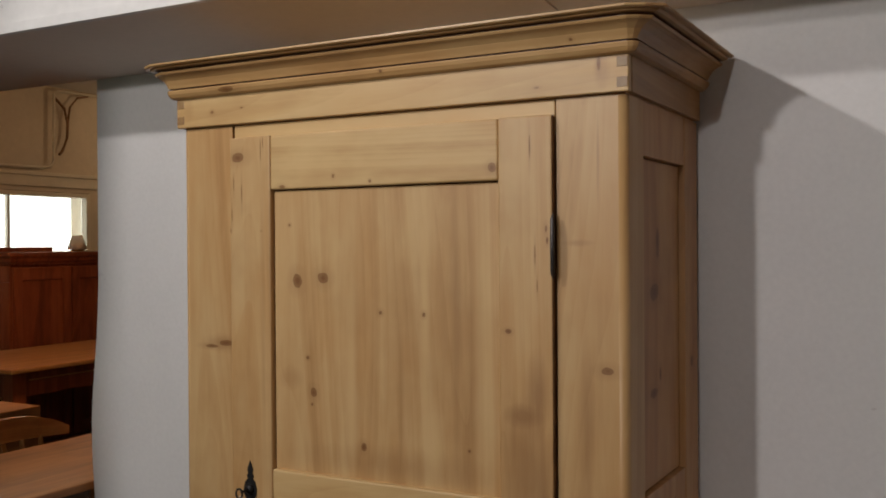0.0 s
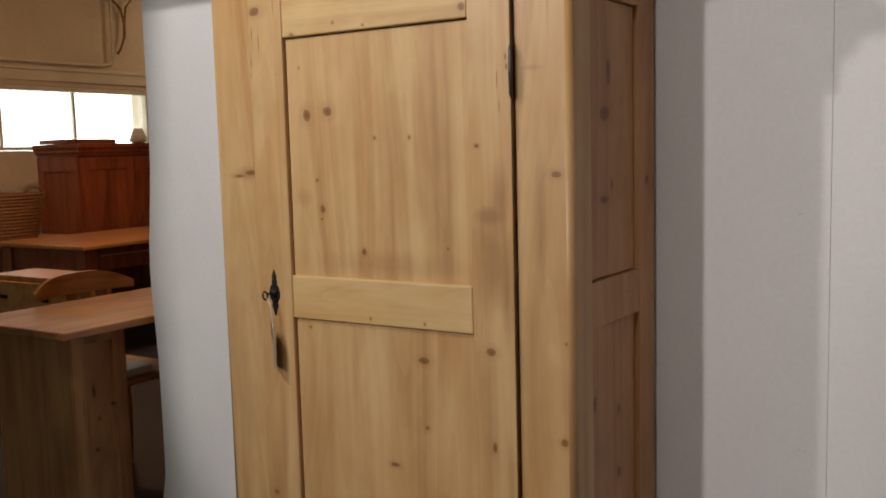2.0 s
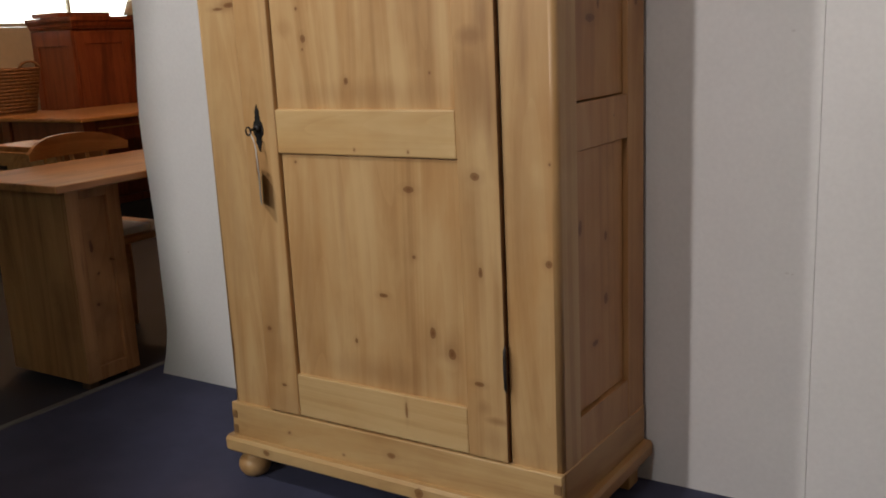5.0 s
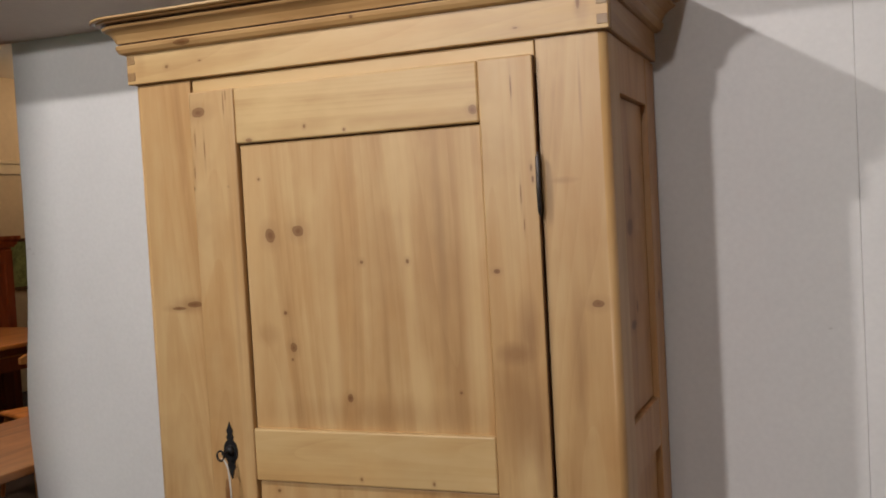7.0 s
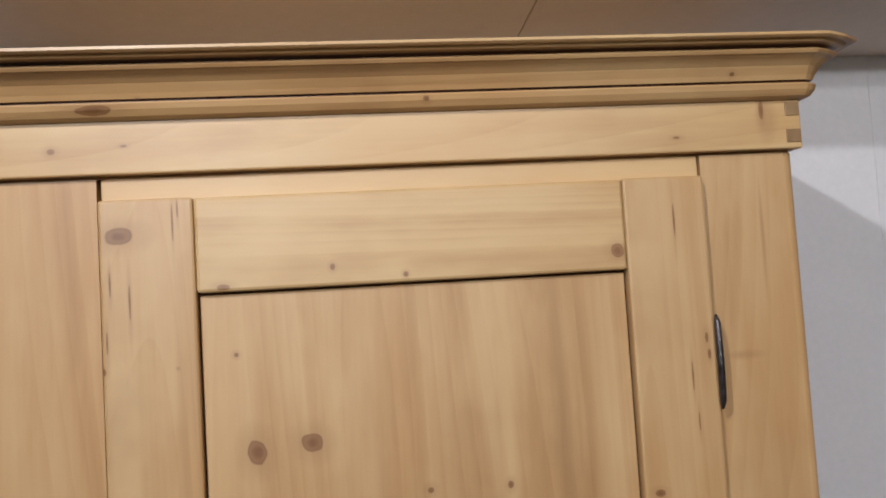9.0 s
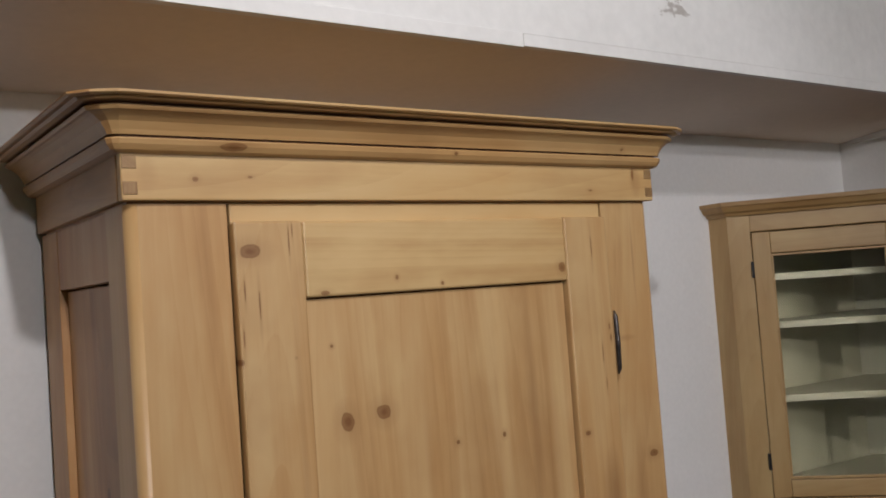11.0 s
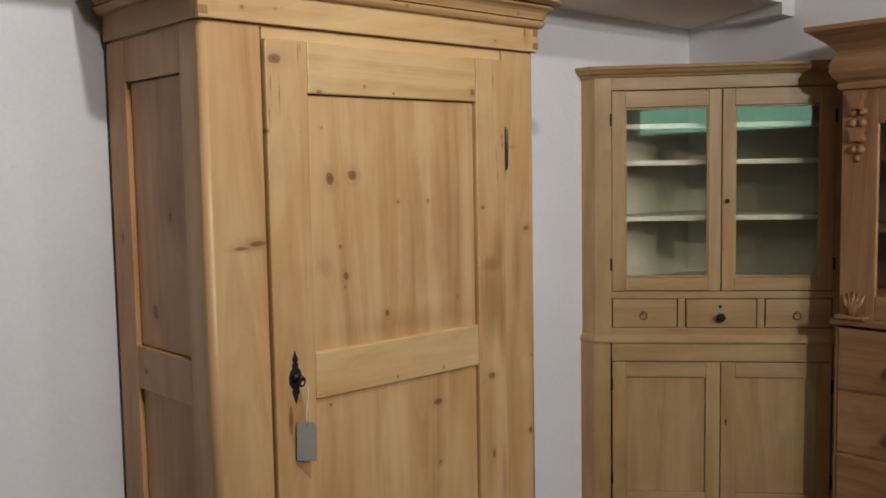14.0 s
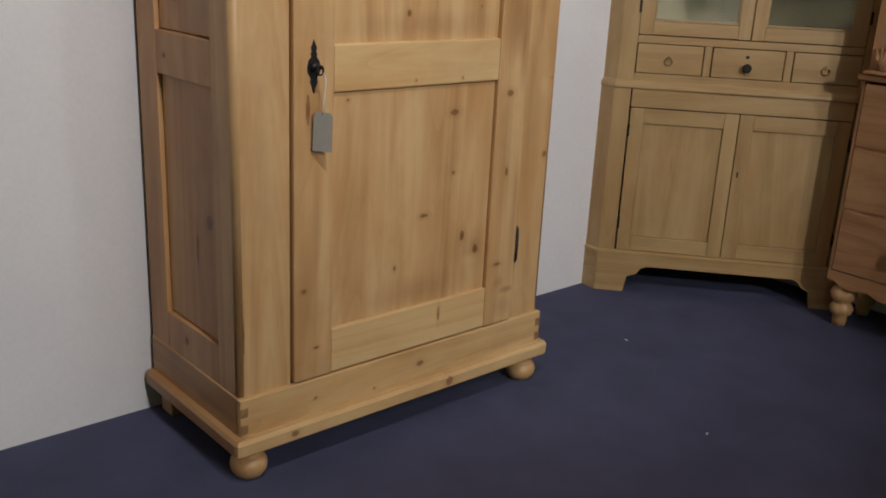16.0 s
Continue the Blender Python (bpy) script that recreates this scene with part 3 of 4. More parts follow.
setting("ceiling", ceiling_paint, (-6.2, 2.2, -7.15, 9.15, CEIL, CEIL + 0.1), label="white painted ceiling", category="ceiling")
bulk = setting("bulkhead", bulkhead_paint, (-2.6, 1.868, 0.030, 0.044, 2.026, CEIL, 0.001), (-2.6, -1.27, 0.37, 0.484, SOFFIT + 0.03, CEIL, 0.0),
               label="boxed white bulkhead over the wardrobe with a brown shaded underside", category="bulkhead")
one("edge_board", bulkhead_paint, bulk, (-2.6, 0.218, 0.026, 0.044, SOFFIT + 0.015, 2.0256), bevel=0.0006)
one("edge_board", bulkhead_paint, bulk, (0.221, 1.866, 0.028, 0.044, SOFFIT + 0.018, 2.0251), bevel=0.0006)
bm = bmesh.new()
prism(bm, [(0.218, SOFFIT), (0.218, SOFFIT + 0.012), (-2.6, SOFFIT + 0.020), (-2.6, SOFFIT + 0.008)], 0.0445, WALL_Y - 0.0008)
for v in bm.verts:
    v.co.z += -0.018 if v.co.y > 0.1 else 0.020
part("soffit_board", bm, soffit_paint, bulk)
bm = bmesh.new()
prism(bm, [(0.221, 0.0445), (1.868, 0.0445), (WALL_X - 0.002, WALL_Y - 0.0008), (0.221, WALL_Y - 0.0008)], SOFFIT + 0.002, SOFFIT + 0.018, "z")
for v in bm.verts:
    v.co.z += -0.018 if v.co.y > 0.1 else 0.020
part("soffit_board", bm, soffit_paint, bulk)
bm = bmesh.new()
prism(bm, [(1.870, 0.030), (WALL_X - 0.0015, 0.030), (WALL_X - 0.0015, WALL_Y - 0.001)], SOFFIT - 0.022, CEIL, "z")
part("end_board", bm, wall_paint, bulk)

# ---- wardrobe ----
X0, X1, FRONT, BACK = -0.502, 0.488, 0.014, 0.468
TOP = 1.720


def wardrobe():
    w = thing("wardrobe", "stripped antique pine wardrobe with one panelled door on ball feet", "wardrobe")
    # carcass: rounded front corner posts, top and bottom rail, back, inside
    for a, b, s in ((X0, -0.364, -1), (0.362, X1, 1)):
        bm = bmesh.new()
        c = 0.015
        turn = [i * math.pi / 12 for i in range(7)]
        o = a if s < 0 else b
        edge = [(o, FRONT + 0.09)] + [(o - s * c * (1 - math.cos(q)), FRONT + c * (1 - math.sin(q))) for q in turn]
        i = b if s < 0 else a
        edge += [(i, FRONT), (i, FRONT + 0.022), (o - s * 0.024, FRONT + 0.022), (o - s * 0.024, FRONT + 0.09)]
        for f in prism(bm, edge, 0.20, TOP, "z")[3:9]:
            f.smooth = True
        part("front_post", bm, pine_carcass, w, "pine front post with a rounded corner")
    one("top_rail", pine_rail, w, (-0.3595, 0.3590, FRONT + 0.001, FRONT + 0.022, 1.66, TOP))
    one("back_panel", pine_shaded, w, (X0 + 0.02, X1 - 0.02, BACK - 0.015, BACK - 0.003, 0.09, 1.79))
    one("bottom_board", pine_shaded, w, (X0 + 0.02, X1 - 0.02, FRONT + 0.03, BACK - 0.016, 0.19, 0.205))
    # sides: frame and two sunk panels
    for s, x in ((-1, X0), (1, X1)):
        grain = pine_shaded_left if s < 0 else pine_shaded_right
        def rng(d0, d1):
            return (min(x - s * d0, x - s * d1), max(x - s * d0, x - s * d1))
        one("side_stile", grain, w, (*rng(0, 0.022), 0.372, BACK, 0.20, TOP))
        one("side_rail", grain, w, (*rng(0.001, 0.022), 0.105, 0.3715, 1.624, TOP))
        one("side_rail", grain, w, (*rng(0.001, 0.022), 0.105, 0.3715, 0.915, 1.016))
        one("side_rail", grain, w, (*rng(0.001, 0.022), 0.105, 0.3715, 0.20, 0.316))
        # added dark sheet, so the gaps round the side panels read as shaded
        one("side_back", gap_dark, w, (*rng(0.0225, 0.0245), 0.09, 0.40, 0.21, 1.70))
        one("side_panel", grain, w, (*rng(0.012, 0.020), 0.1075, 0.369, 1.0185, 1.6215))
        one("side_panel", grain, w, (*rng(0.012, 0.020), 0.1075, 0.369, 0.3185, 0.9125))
    # plinth with lip, dovetailed corners
    bm = bmesh.new()
    box(bm, X0 - 0.003, X1 + 0.002, 0.002, 0.020, 0.105, 0.217, 0.004)
    part("plinth_front", bm, pine_plinth, w)
    for s, x in ((-1, X0), (1, X1)):
        one("plinth_side", pine_moulding_shaded, w, (min(x + s * 0.003, x - s * 0.014), max(x + s * 0.003, x - s * 0.014), 0.0205, BACK, 0.105, 0.217, 0.003))
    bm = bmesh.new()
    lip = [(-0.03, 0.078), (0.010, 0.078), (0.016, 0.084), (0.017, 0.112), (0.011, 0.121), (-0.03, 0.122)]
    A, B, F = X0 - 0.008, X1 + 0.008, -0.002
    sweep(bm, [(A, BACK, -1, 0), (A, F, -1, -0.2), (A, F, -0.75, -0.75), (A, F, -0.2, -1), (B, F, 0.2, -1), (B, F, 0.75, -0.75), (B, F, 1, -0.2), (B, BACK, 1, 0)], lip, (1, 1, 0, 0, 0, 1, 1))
    part("base_moulding", bm, [pine_plinth, pine_moulding_shaded], w, "worn pine base moulding with rounded corners")
    # sheet under the carcass in the same dark gap colour
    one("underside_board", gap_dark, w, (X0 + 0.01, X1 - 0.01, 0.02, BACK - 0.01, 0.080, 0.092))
    for x in (X0 - 0.0015, X1 - 0.018):
        for z in (0.128, 0.172):
            one("dovetail", pine_end, w, (x, x + 0.018, 0.0005, 0.010, z, z + 0.024), bevel=0.001)
    for x in (X0 + 0.034, X1 - 0.034):
        bm = bmesh.new()
        lathe(bm, [(0.018, 0.078), (0.030, 0.074), (0.031, 0.068), (0.022, 0.062), (0.033, 0.056), (0.043, 0.044), (0.045, 0.032), (0.042, 0.018), (0.034, 0.006), (0.025, 0.0)], (x, 0.034, 0))
        part("ball_foot", bm, pine_turned, w, "turned pine ball foot")
    for x in (X0 + 0.012, X1 - 0.072):
        one("back_foot", pine_turned, w, (x, x + 0.06, BACK - 0.065, BACK - 0.005, 0.0, 0.079, 0.004))
    # frieze and cornice
    one("cornice_seat", pine_shaded, w, (X0 + 0.004, X1 - 0.004, FRONT + 0.006, BACK - 0.02, TOP + 0.0005, TOP + 0.0195), bevel=0.0)
    one("frieze", pine_frieze, w, (X0 - 0.007, X1 + 0.007, 0.003, FRONT + 0.0055, TOP + 0.0035, 1.79, 0.0022))
    for s, x in ((-1, X0), (1, X1)):
        one("frieze_side", pine_moulding_shaded, w, (min(x + s * 0.007, x - s * 0.013), max(x + s * 0.007, x - s * 0.013), 0.0235, BACK, TOP + 0.004, 1.79, 0.002))
    for x in (X0 - 0.0055, X1 - 0.0135):
        for z in (1.731, 1.765):
            one("dovetail", pine_end, w, (x, x + 0.019, 0.0018, 0.012, z, z + 0.017), bevel=0.0008)
    bm = bmesh.new()
    crown = [(-0.02, 1.784), (0.006, 1.785), (0.014, 1.788), (0.020, 1.795), (0.022, 1.801), (0.021, 1.8030), (0.010, 1.8035), (0.010, 1.8065), (0.018, 1.8070), (0.021, 1.813), (0.028, 1.823), (0.038, 1.8305), (0.044, 1.8335),
             (0.048, 1.8345), (0.051, 1.838), (0.050, 1.8400), (0.039, 1.8405), (0.039, 1.8440), (0.052, 1.8445), (0.060, 1.846), (0.064, 1.8495), (0.072, 1.8490), (0.076, 1.8510), (0.0755, 1.8545), (-0.02, 1.8555)]
    A, B, F = X0 - 0.007, X1 + 0.007, 0.003
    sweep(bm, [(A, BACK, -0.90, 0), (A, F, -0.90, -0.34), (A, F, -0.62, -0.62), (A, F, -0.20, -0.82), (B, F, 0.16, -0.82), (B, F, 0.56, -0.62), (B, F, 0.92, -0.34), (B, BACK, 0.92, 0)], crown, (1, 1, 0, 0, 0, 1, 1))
    # groove faces take the dark red-brown slot
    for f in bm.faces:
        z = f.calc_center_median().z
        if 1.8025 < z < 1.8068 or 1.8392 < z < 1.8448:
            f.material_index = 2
    part("cornice", bm, [pine_moulding, pine_moulding_shaded, red_brown_dark], w, "stepped pine cornice moulding with dark grooves")
    one("top_board", pine_frieze, w, (X0, X1, 0.02, BACK, 1.838, 1.846))
    # door
    D0, D1, Z0, Z1 = -0.361, 0.3585, 0.222, 1.694
    T = 0.021
    # core slab coloured dark, to stand as shade in the gaps round the panels
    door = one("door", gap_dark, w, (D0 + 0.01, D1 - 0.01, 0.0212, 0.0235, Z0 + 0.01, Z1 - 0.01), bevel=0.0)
    tagged(door, "panelled pine door, closed")
    one("stile", pine_stile, door, (D0, -0.2555, 0, T, Z0, Z1, 0.0035))
    closing = one("stile", [pine_stile, red_brown_dark], door, (0.2555, D1, 0, T, Z0, Z1, 0.0035))
    # the outer edge face of this stile is dark red-brown
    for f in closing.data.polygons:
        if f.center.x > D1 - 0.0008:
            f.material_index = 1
    for a, b in ((1.583, Z1 - 0.001), (0.906, 1.012), (Z0 + 0.001, 0.337)):
        one("rail", pine_rail, door, (-0.255, 0.255, 0.0010, T, a, b, 0.0038))
    one("door_panel", pine_panel_high, door, (-0.2530, 0.2530, 0.0115, 0.020, 1.0080, 1.5800), label="flat pine panel with two round knots")
    one("door_panel", pine_panel_low, door, (-0.2530, 0.2530, 0.0115, 0.020, 0.3330, 0.9030), label="flat pine panel with a dark knot")
    for z0, z1 in ((1.408, 1.522), (0.392, 0.50)):
        bm = bmesh.new()
        tube(bm, [(0.3605, -0.001, z0), (0.3605, -0.004, z0 + 0.01), (0.3605, -0.005, (z0 + z1) / 2), (0.3605, -0.004, z1 - 0.01), (0.3605, -0.001, z1)], [0.0015, 0.0042, 0.0046, 0.0042, 0.0015])
        part("hinge", bm, worn_iron, door, "black iron pin hinge")
    # escutcheon: pierced iron plate, keyhole boss and key
    bm = bmesh.new()
    half = [(0.0, 1.024), (0.003, 1.016), (0.0075, 1.006), (0.005, 0.998), (0.0085, 0.993), (0.006, 0.987), (0.013, 0.980), (0.0165, 0.966), (0.015, 0.952), (0.009, 0.944), (0.0075, 0.939), (0.010, 0.933), (0.006, 0.926), (0.0035, 0.917), (0.0, 0.908)]
    cx = -0.311
    outline = [(cx + a, z) for a, z in half] + [(cx - a, z) for a, z in half[-2:0:-1]]
    prism(bm, outline, -0.0025, 0.0)
    lathe(bm, [(0.011, 0.0), (0.011, -0.004), (0.007, -0.009), (0.004, -0.010)], (cx, -0.002, 0.966), 16, axis="y")
    part("escutcheon", bm, iron, door, "pointed black iron lock plate")
    bm = bmesh.new()
    tube(bm, [(cx, -0.004, 0.966), (cx, -0.030, 0.965)], 0.003)
    ring = [(cx - 0.004 + 0.008 * math.cos(a), -0.032, 0.962 + 0.010 * math.sin(a)) for a in [i * math.pi / 8 for i in range(17)]]
    tube(bm, ring, 0.0022, 6)
    part("key", bm, iron, door, "small iron key in the lock")
    # settled out of square: the far end of one side stands a little outwards
    for ob in w.children_recursive:
        if ob.type == "MESH":
            for v in ob.data.vertices:
                if v.co.x > 0.3:
                    v.co.x += 0.010 * max(0.0, v.co.y - 0.02) / 0.36
    return w


wardrobe()

tag = thing("price_tag", "blank grey card tag hanging on white string from the key", "tag")
bm = bmesh.new()
prism(bm, [(-0.022, 0.783), (0.021, 0.781), (0.023, 0.860), (0.017, 0.868), (-0.012, 0.870), (-0.019, 0.862)], -0.0006, 0.0006)
bm.transform(pose(-0.302, -0.0225, 0, 0, 0, -42))
part("card", bm, tag_card, tag)
bm = bmesh.new()
tube(bm, [(-0.311, -0.030, 0.958), (-0.300, -0.033, 0.945), (-0.2985, -0.028, 0.92), (-0.3005, -0.024, 0.882), (-0.301, -0.0235, 0.861)], 0.0011, 6)
tube(bm, [(-0.315, -0.030, 0.957), (-0.305, -0.034, 0.952), (-0.300, -0.031, 0.935), (-0.301, -0.025, 0.89), (-0.302, -0.0240, 0.861)], 0.0011, 6)
part("string", bm, string_mat, tag)


# ---- corner cupboard ----
def corner_cupboard():
    c = thing("corner_cupboard", "old pine corner cupboard with glazed doors above three drawers", "cupboard", pose(1.556, 0.084, 0, 0, 0, -49))
    H = 0.387
    # body: faces of the carcass
    plan = [(-0.492, 0.046), (-0.446, 0.0), (-0.387, 0.0), (-0.387, 0.022), (-0.43, 0.022), (-0.47, 0.06)]
    for s in (-1, 1):
        bm = bmesh.new()
        prism(bm, [(s * a, b) for a, b in plan], 0.80, 1.73, "z")
        part("front_post", bm, old_pine, c, "canted pine post")
        bm = bmesh.new()
        prism(bm, [(s * a * 1.012, b - 0.006) for a, b in plan], 0.15, 0.772, "z")
        part("front_post", bm, old_pine, c, "canted pine post")
    one("frieze", old_pine_rail, c, (-H, H, 0.002, 0.022, 1.684, 1.732))
    one("drawer_rail", old_pine_rail, c, (-H, H, 0.002, 0.022, 0.934, 0.960))
    one("middle_rail", old_pine_rail, c, (-H, H, -0.004, 0.02, 0.706, 0.772))
    one("lower_rail", old_pine_rail, c, (-H, H, 0.002, 0.022, 0.800, 0.827))
    for x in (-0.1375, 0.140):
        one("drawer_divider", old_pine, c, (x - 0.013, x + 0.013, 0.002, 0.022, 0.8275, 0.9335))
    bm = bmesh.new()
    waist = [(-0.02, 0.772), (0.010, 0.772), (0.013, 0.778), (0.012, 0.786), (0.005, 0.796), (0.0, 0.802), (-0.02, 0.802)]
    k = 0.414
    way = [(-0.492, 0.046, -0.707, -0.707), (-0.446, 0.0, -k, -1), (0.446, 0.0, k, -1), (0.492, 0.046, 0.707, -0.707)]
    sweep(bm, way, waist)
    part("waist_moulding", bm, old_pine_rail, c)
    bm = bmesh.new()
    sweep(bm, way, [(-0.02, 1.730), (0.006, 1.730), (0.010, 1.737), (0.020, 1.742), (0.028, 1.754), (0.033, 1.757), (0.034, 1.768), (-0.03, 1.770)])
    part("cornice", bm, old_pine_rail, c, "plain pine cornice moulding")
    bm = bmesh.new()
    prism(bm, [(-0.48, 0.05), (0.48, 0.05), (0.0, 0.53)], 1.745, 1.757, "z")
    part("top_board", bm, old_pine_rail, c)
    # painted inside: two backs and shelves
    for s in (-1, 1):
        bm = bmesh.new()
        prism(bm, [(s * 0.487, 0.046), (s * 0.477, 0.046), (s * 0.0, 0.523), (s * 0.0, 0.533)], 0.10, 1.745, "z")
        part("back_board", bm, cabinet_paint, c, "pale green painted back board")
    bm = bmesh.new()
    prism(bm, [(-0.05, 0.474), (0.05, 0.474), (0.052, 0.478), (-0.052, 0.478)], 0.98, 1.74, "z")
    part("corner_board", bm, cabinet_paint, c)
    for z in (0.975, 1.222, 1.424, 1.556):
        bm = bmesh.new()
        y = 0.03
        prism(bm, [(-0.42, y + 0.005), (-0.36, y + 0.012), (-0.2, y + 0.03), (0, y + 0.035), (0.2, y + 0.03), (0.36, y + 0.012), (0.42, y + 0.005), (0.45, 0.068), (0.0, 0.515), (-0.45, 0.068)], z - 0.009, z + 0.009, "z")
        part("shelf", bm, cabinet_paint, c, "pale green painted shelf")
    # glazed doors
    for s in (-1, 1):
        a, b = (-0.385, -0.002) if s < 0 else (0.002, 0.385)
        g0, g1 = (-0.338, -0.045) if s < 0 else (0.045, 0.338)
        d = one("glazed_door", glass, c, (g0 + 0.001, g1 - 0.001, 0.012, 0.015, 1.011, 1.621), bevel=0.0, label="glazed pine door, closed")
        d.visible_shadow = False
        one("stile", old_pine, d, (a, g0, -0.002, 0.02, 0.963, 1.681))
        one("stile", old_pine, d, (g1, b, -0.002, 0.02, 0.963, 1.681))
        one("rail", old_pine_rail, d, (g0 + 0.0003, g1 - 0.0003, -0.0015, 0.02, 1.622, 1.680))
        one("rail", old_pine_rail, d, (g0 + 0.0003, g1 - 0.0003, -0.0015, 0.02, 0.964, 1.010))
        bm = bmesh.new()
        for x0, x1, z0, z1 in ((g0, g1, 1.012, 1.018), (g0, g1, 1.614, 1.620), (g0, g0 + 0.006, 1.018, 1.614), (g1 - 0.006, g1, 1.018, 1.614)):
            box(bm, x0, x1, 0.002, 0.012, z0, z1, 0.001)
        part("glazing_bead", bm, old_pine, d)
        for z in (1.06, 1.58):
            one("hinge", iron, d, (s * 0.388 - 0.004, s * 0.388 + 0.004, -0.006, 0.004, z - 0.022, z + 0.022), bevel=0.001)
        if s > 0:
            bm = bmesh.new()
            lathe(bm, [(0.007, 0), (0.008, -0.010), (0.005, -0.014)], (0.018, -0.002, 1.285), 12, axis="y")
            part("door_knob", bm, iron, d)
            one("worn_patch", desk_wood, d, (0.004, 0.026, -0.0035, 0.0, 1.11, 1.20), bevel=0.0008, label="dark worn patch where a lock was")
    # drawers
    for i, (a, b) in enumerate(((-0.385, -0.1525), (-0.1225, 0.1255), (0.1545, 0.385))):
        bm = bmesh.new()
        box(bm, a + 0.002, b - 0.002, -0.001, 0.018, 0.830, 0.931, 0.002)
        d = part("drawer", bm, old_pine_rail, c, "small pine drawer front")
        m = (a + b) / 2 - 0.004
        bm = bmesh.new()
        if i == 1:
            lathe(bm, [(0.008, 0), (0.008, -0.008), (0.015, -0.014), (0.016, -0.021), (0.010, -0.026)], (m, -0.001, 0.868), 16, axis="y")
            lathe(bm, [(0.006, 0), (0.006, -0.003)], (m, -0.001, 0.905), 12, axis="y")
            part("drawer_knob", bm, iron, d, "dark drawer knob")
        else:
            tube(bm, [(m + 0.013 * math.cos(t), -0.006, 0.873 + 0.013 * math.sin(t)) for t in [j * math.pi / 8 for j in range(17)]], 0.0026, 6)
            lathe(bm, [(0.007, 0), (0.006, -0.008)], (m, -0.001, 0.884), 10, axis="y")
            part("ring_handle", bm, brass, d, "small brass ring handle")
    # panelled doors
    for s in (-1, 1):
        a, b = (-0.385, -0.0015) if s < 0 else (0.0015, 0.385)
        g0, g1 = (-0.336, -0.052) if s < 0 else (0.052, 0.338)
        d = one("cupboard_door", old_pine, c, (g0 + 0.0005, g1 - 0.0005, 0.003, 0.010, 0.2205, 0.6475), label="panelled pine door, closed")
        one("stile", old_pine, d, (a, g0, -0.006, 0.016, 0.164, 0.703))
        one("stile", old_pine, d, (g1, b, -0.006, 0.016, 0.164, 0.703))
        one("rail", old_pine_rail, d, (g0 + 0.0003, g1 - 0.0003, -0.0055, 0.016, 0.648, 0.702))
        one("rail", old_pine_rail, d, (g0 + 0.0003, g1 - 0.0003, -0.0055, 0.016, 0.165, 0.220))
        for z in (0.27, 0.62):
            one("hinge", iron, d, (s * 0.387 - 0.004, s * 0.387 + 0.004, -0.010, 0.0, z - 0.022, z + 0.022), bevel=0.001)
        if s > 0:
            one("keyhole", iron, d, (0.016, 0.022, -0.0075, -0.004, 0.475, 0.495), bevel=0.001)
    # shaped plinth on bracket feet
    bm = bmesh.new()
    arch = [(-0.452, 0.0), (-0.345, 0.0), (-0.335, 0.062), (-0.30, 0.074), (-0.285, 0.098), (-0.262, 0.106), (0.27, 0.106), (0.29, 0.098), (0.305, 0.076), (0.335, 0.062), (0.345, 0.0), (0.452, 0.0), (0.452, 0.158), (-0.452, 0.158)]
    prism(bm, arch, -0.014, 0.008)
    for s in (-1, 1):
        low = [(s * 0.4525, -0.014), (s * 0.500, 0.036), (s * 0.488, 0.048), (s * 0.4525, 0.012)]
        prism(bm, low, 0.0, 0.158, "z")
    part("plinth", bm, old_pine_rail, c, "shaped pine plinth on bracket feet")
    bm = bmesh.new()
    sweep(bm, way, [(-0.01, 0.150), (0.016, 0.150), (0.016, 0.157), (0.007, 0.163), (-0.01, 0.163)])
    part("plinth_moulding", bm, old_pine_rail, c)
    return c


corner_cupboard()


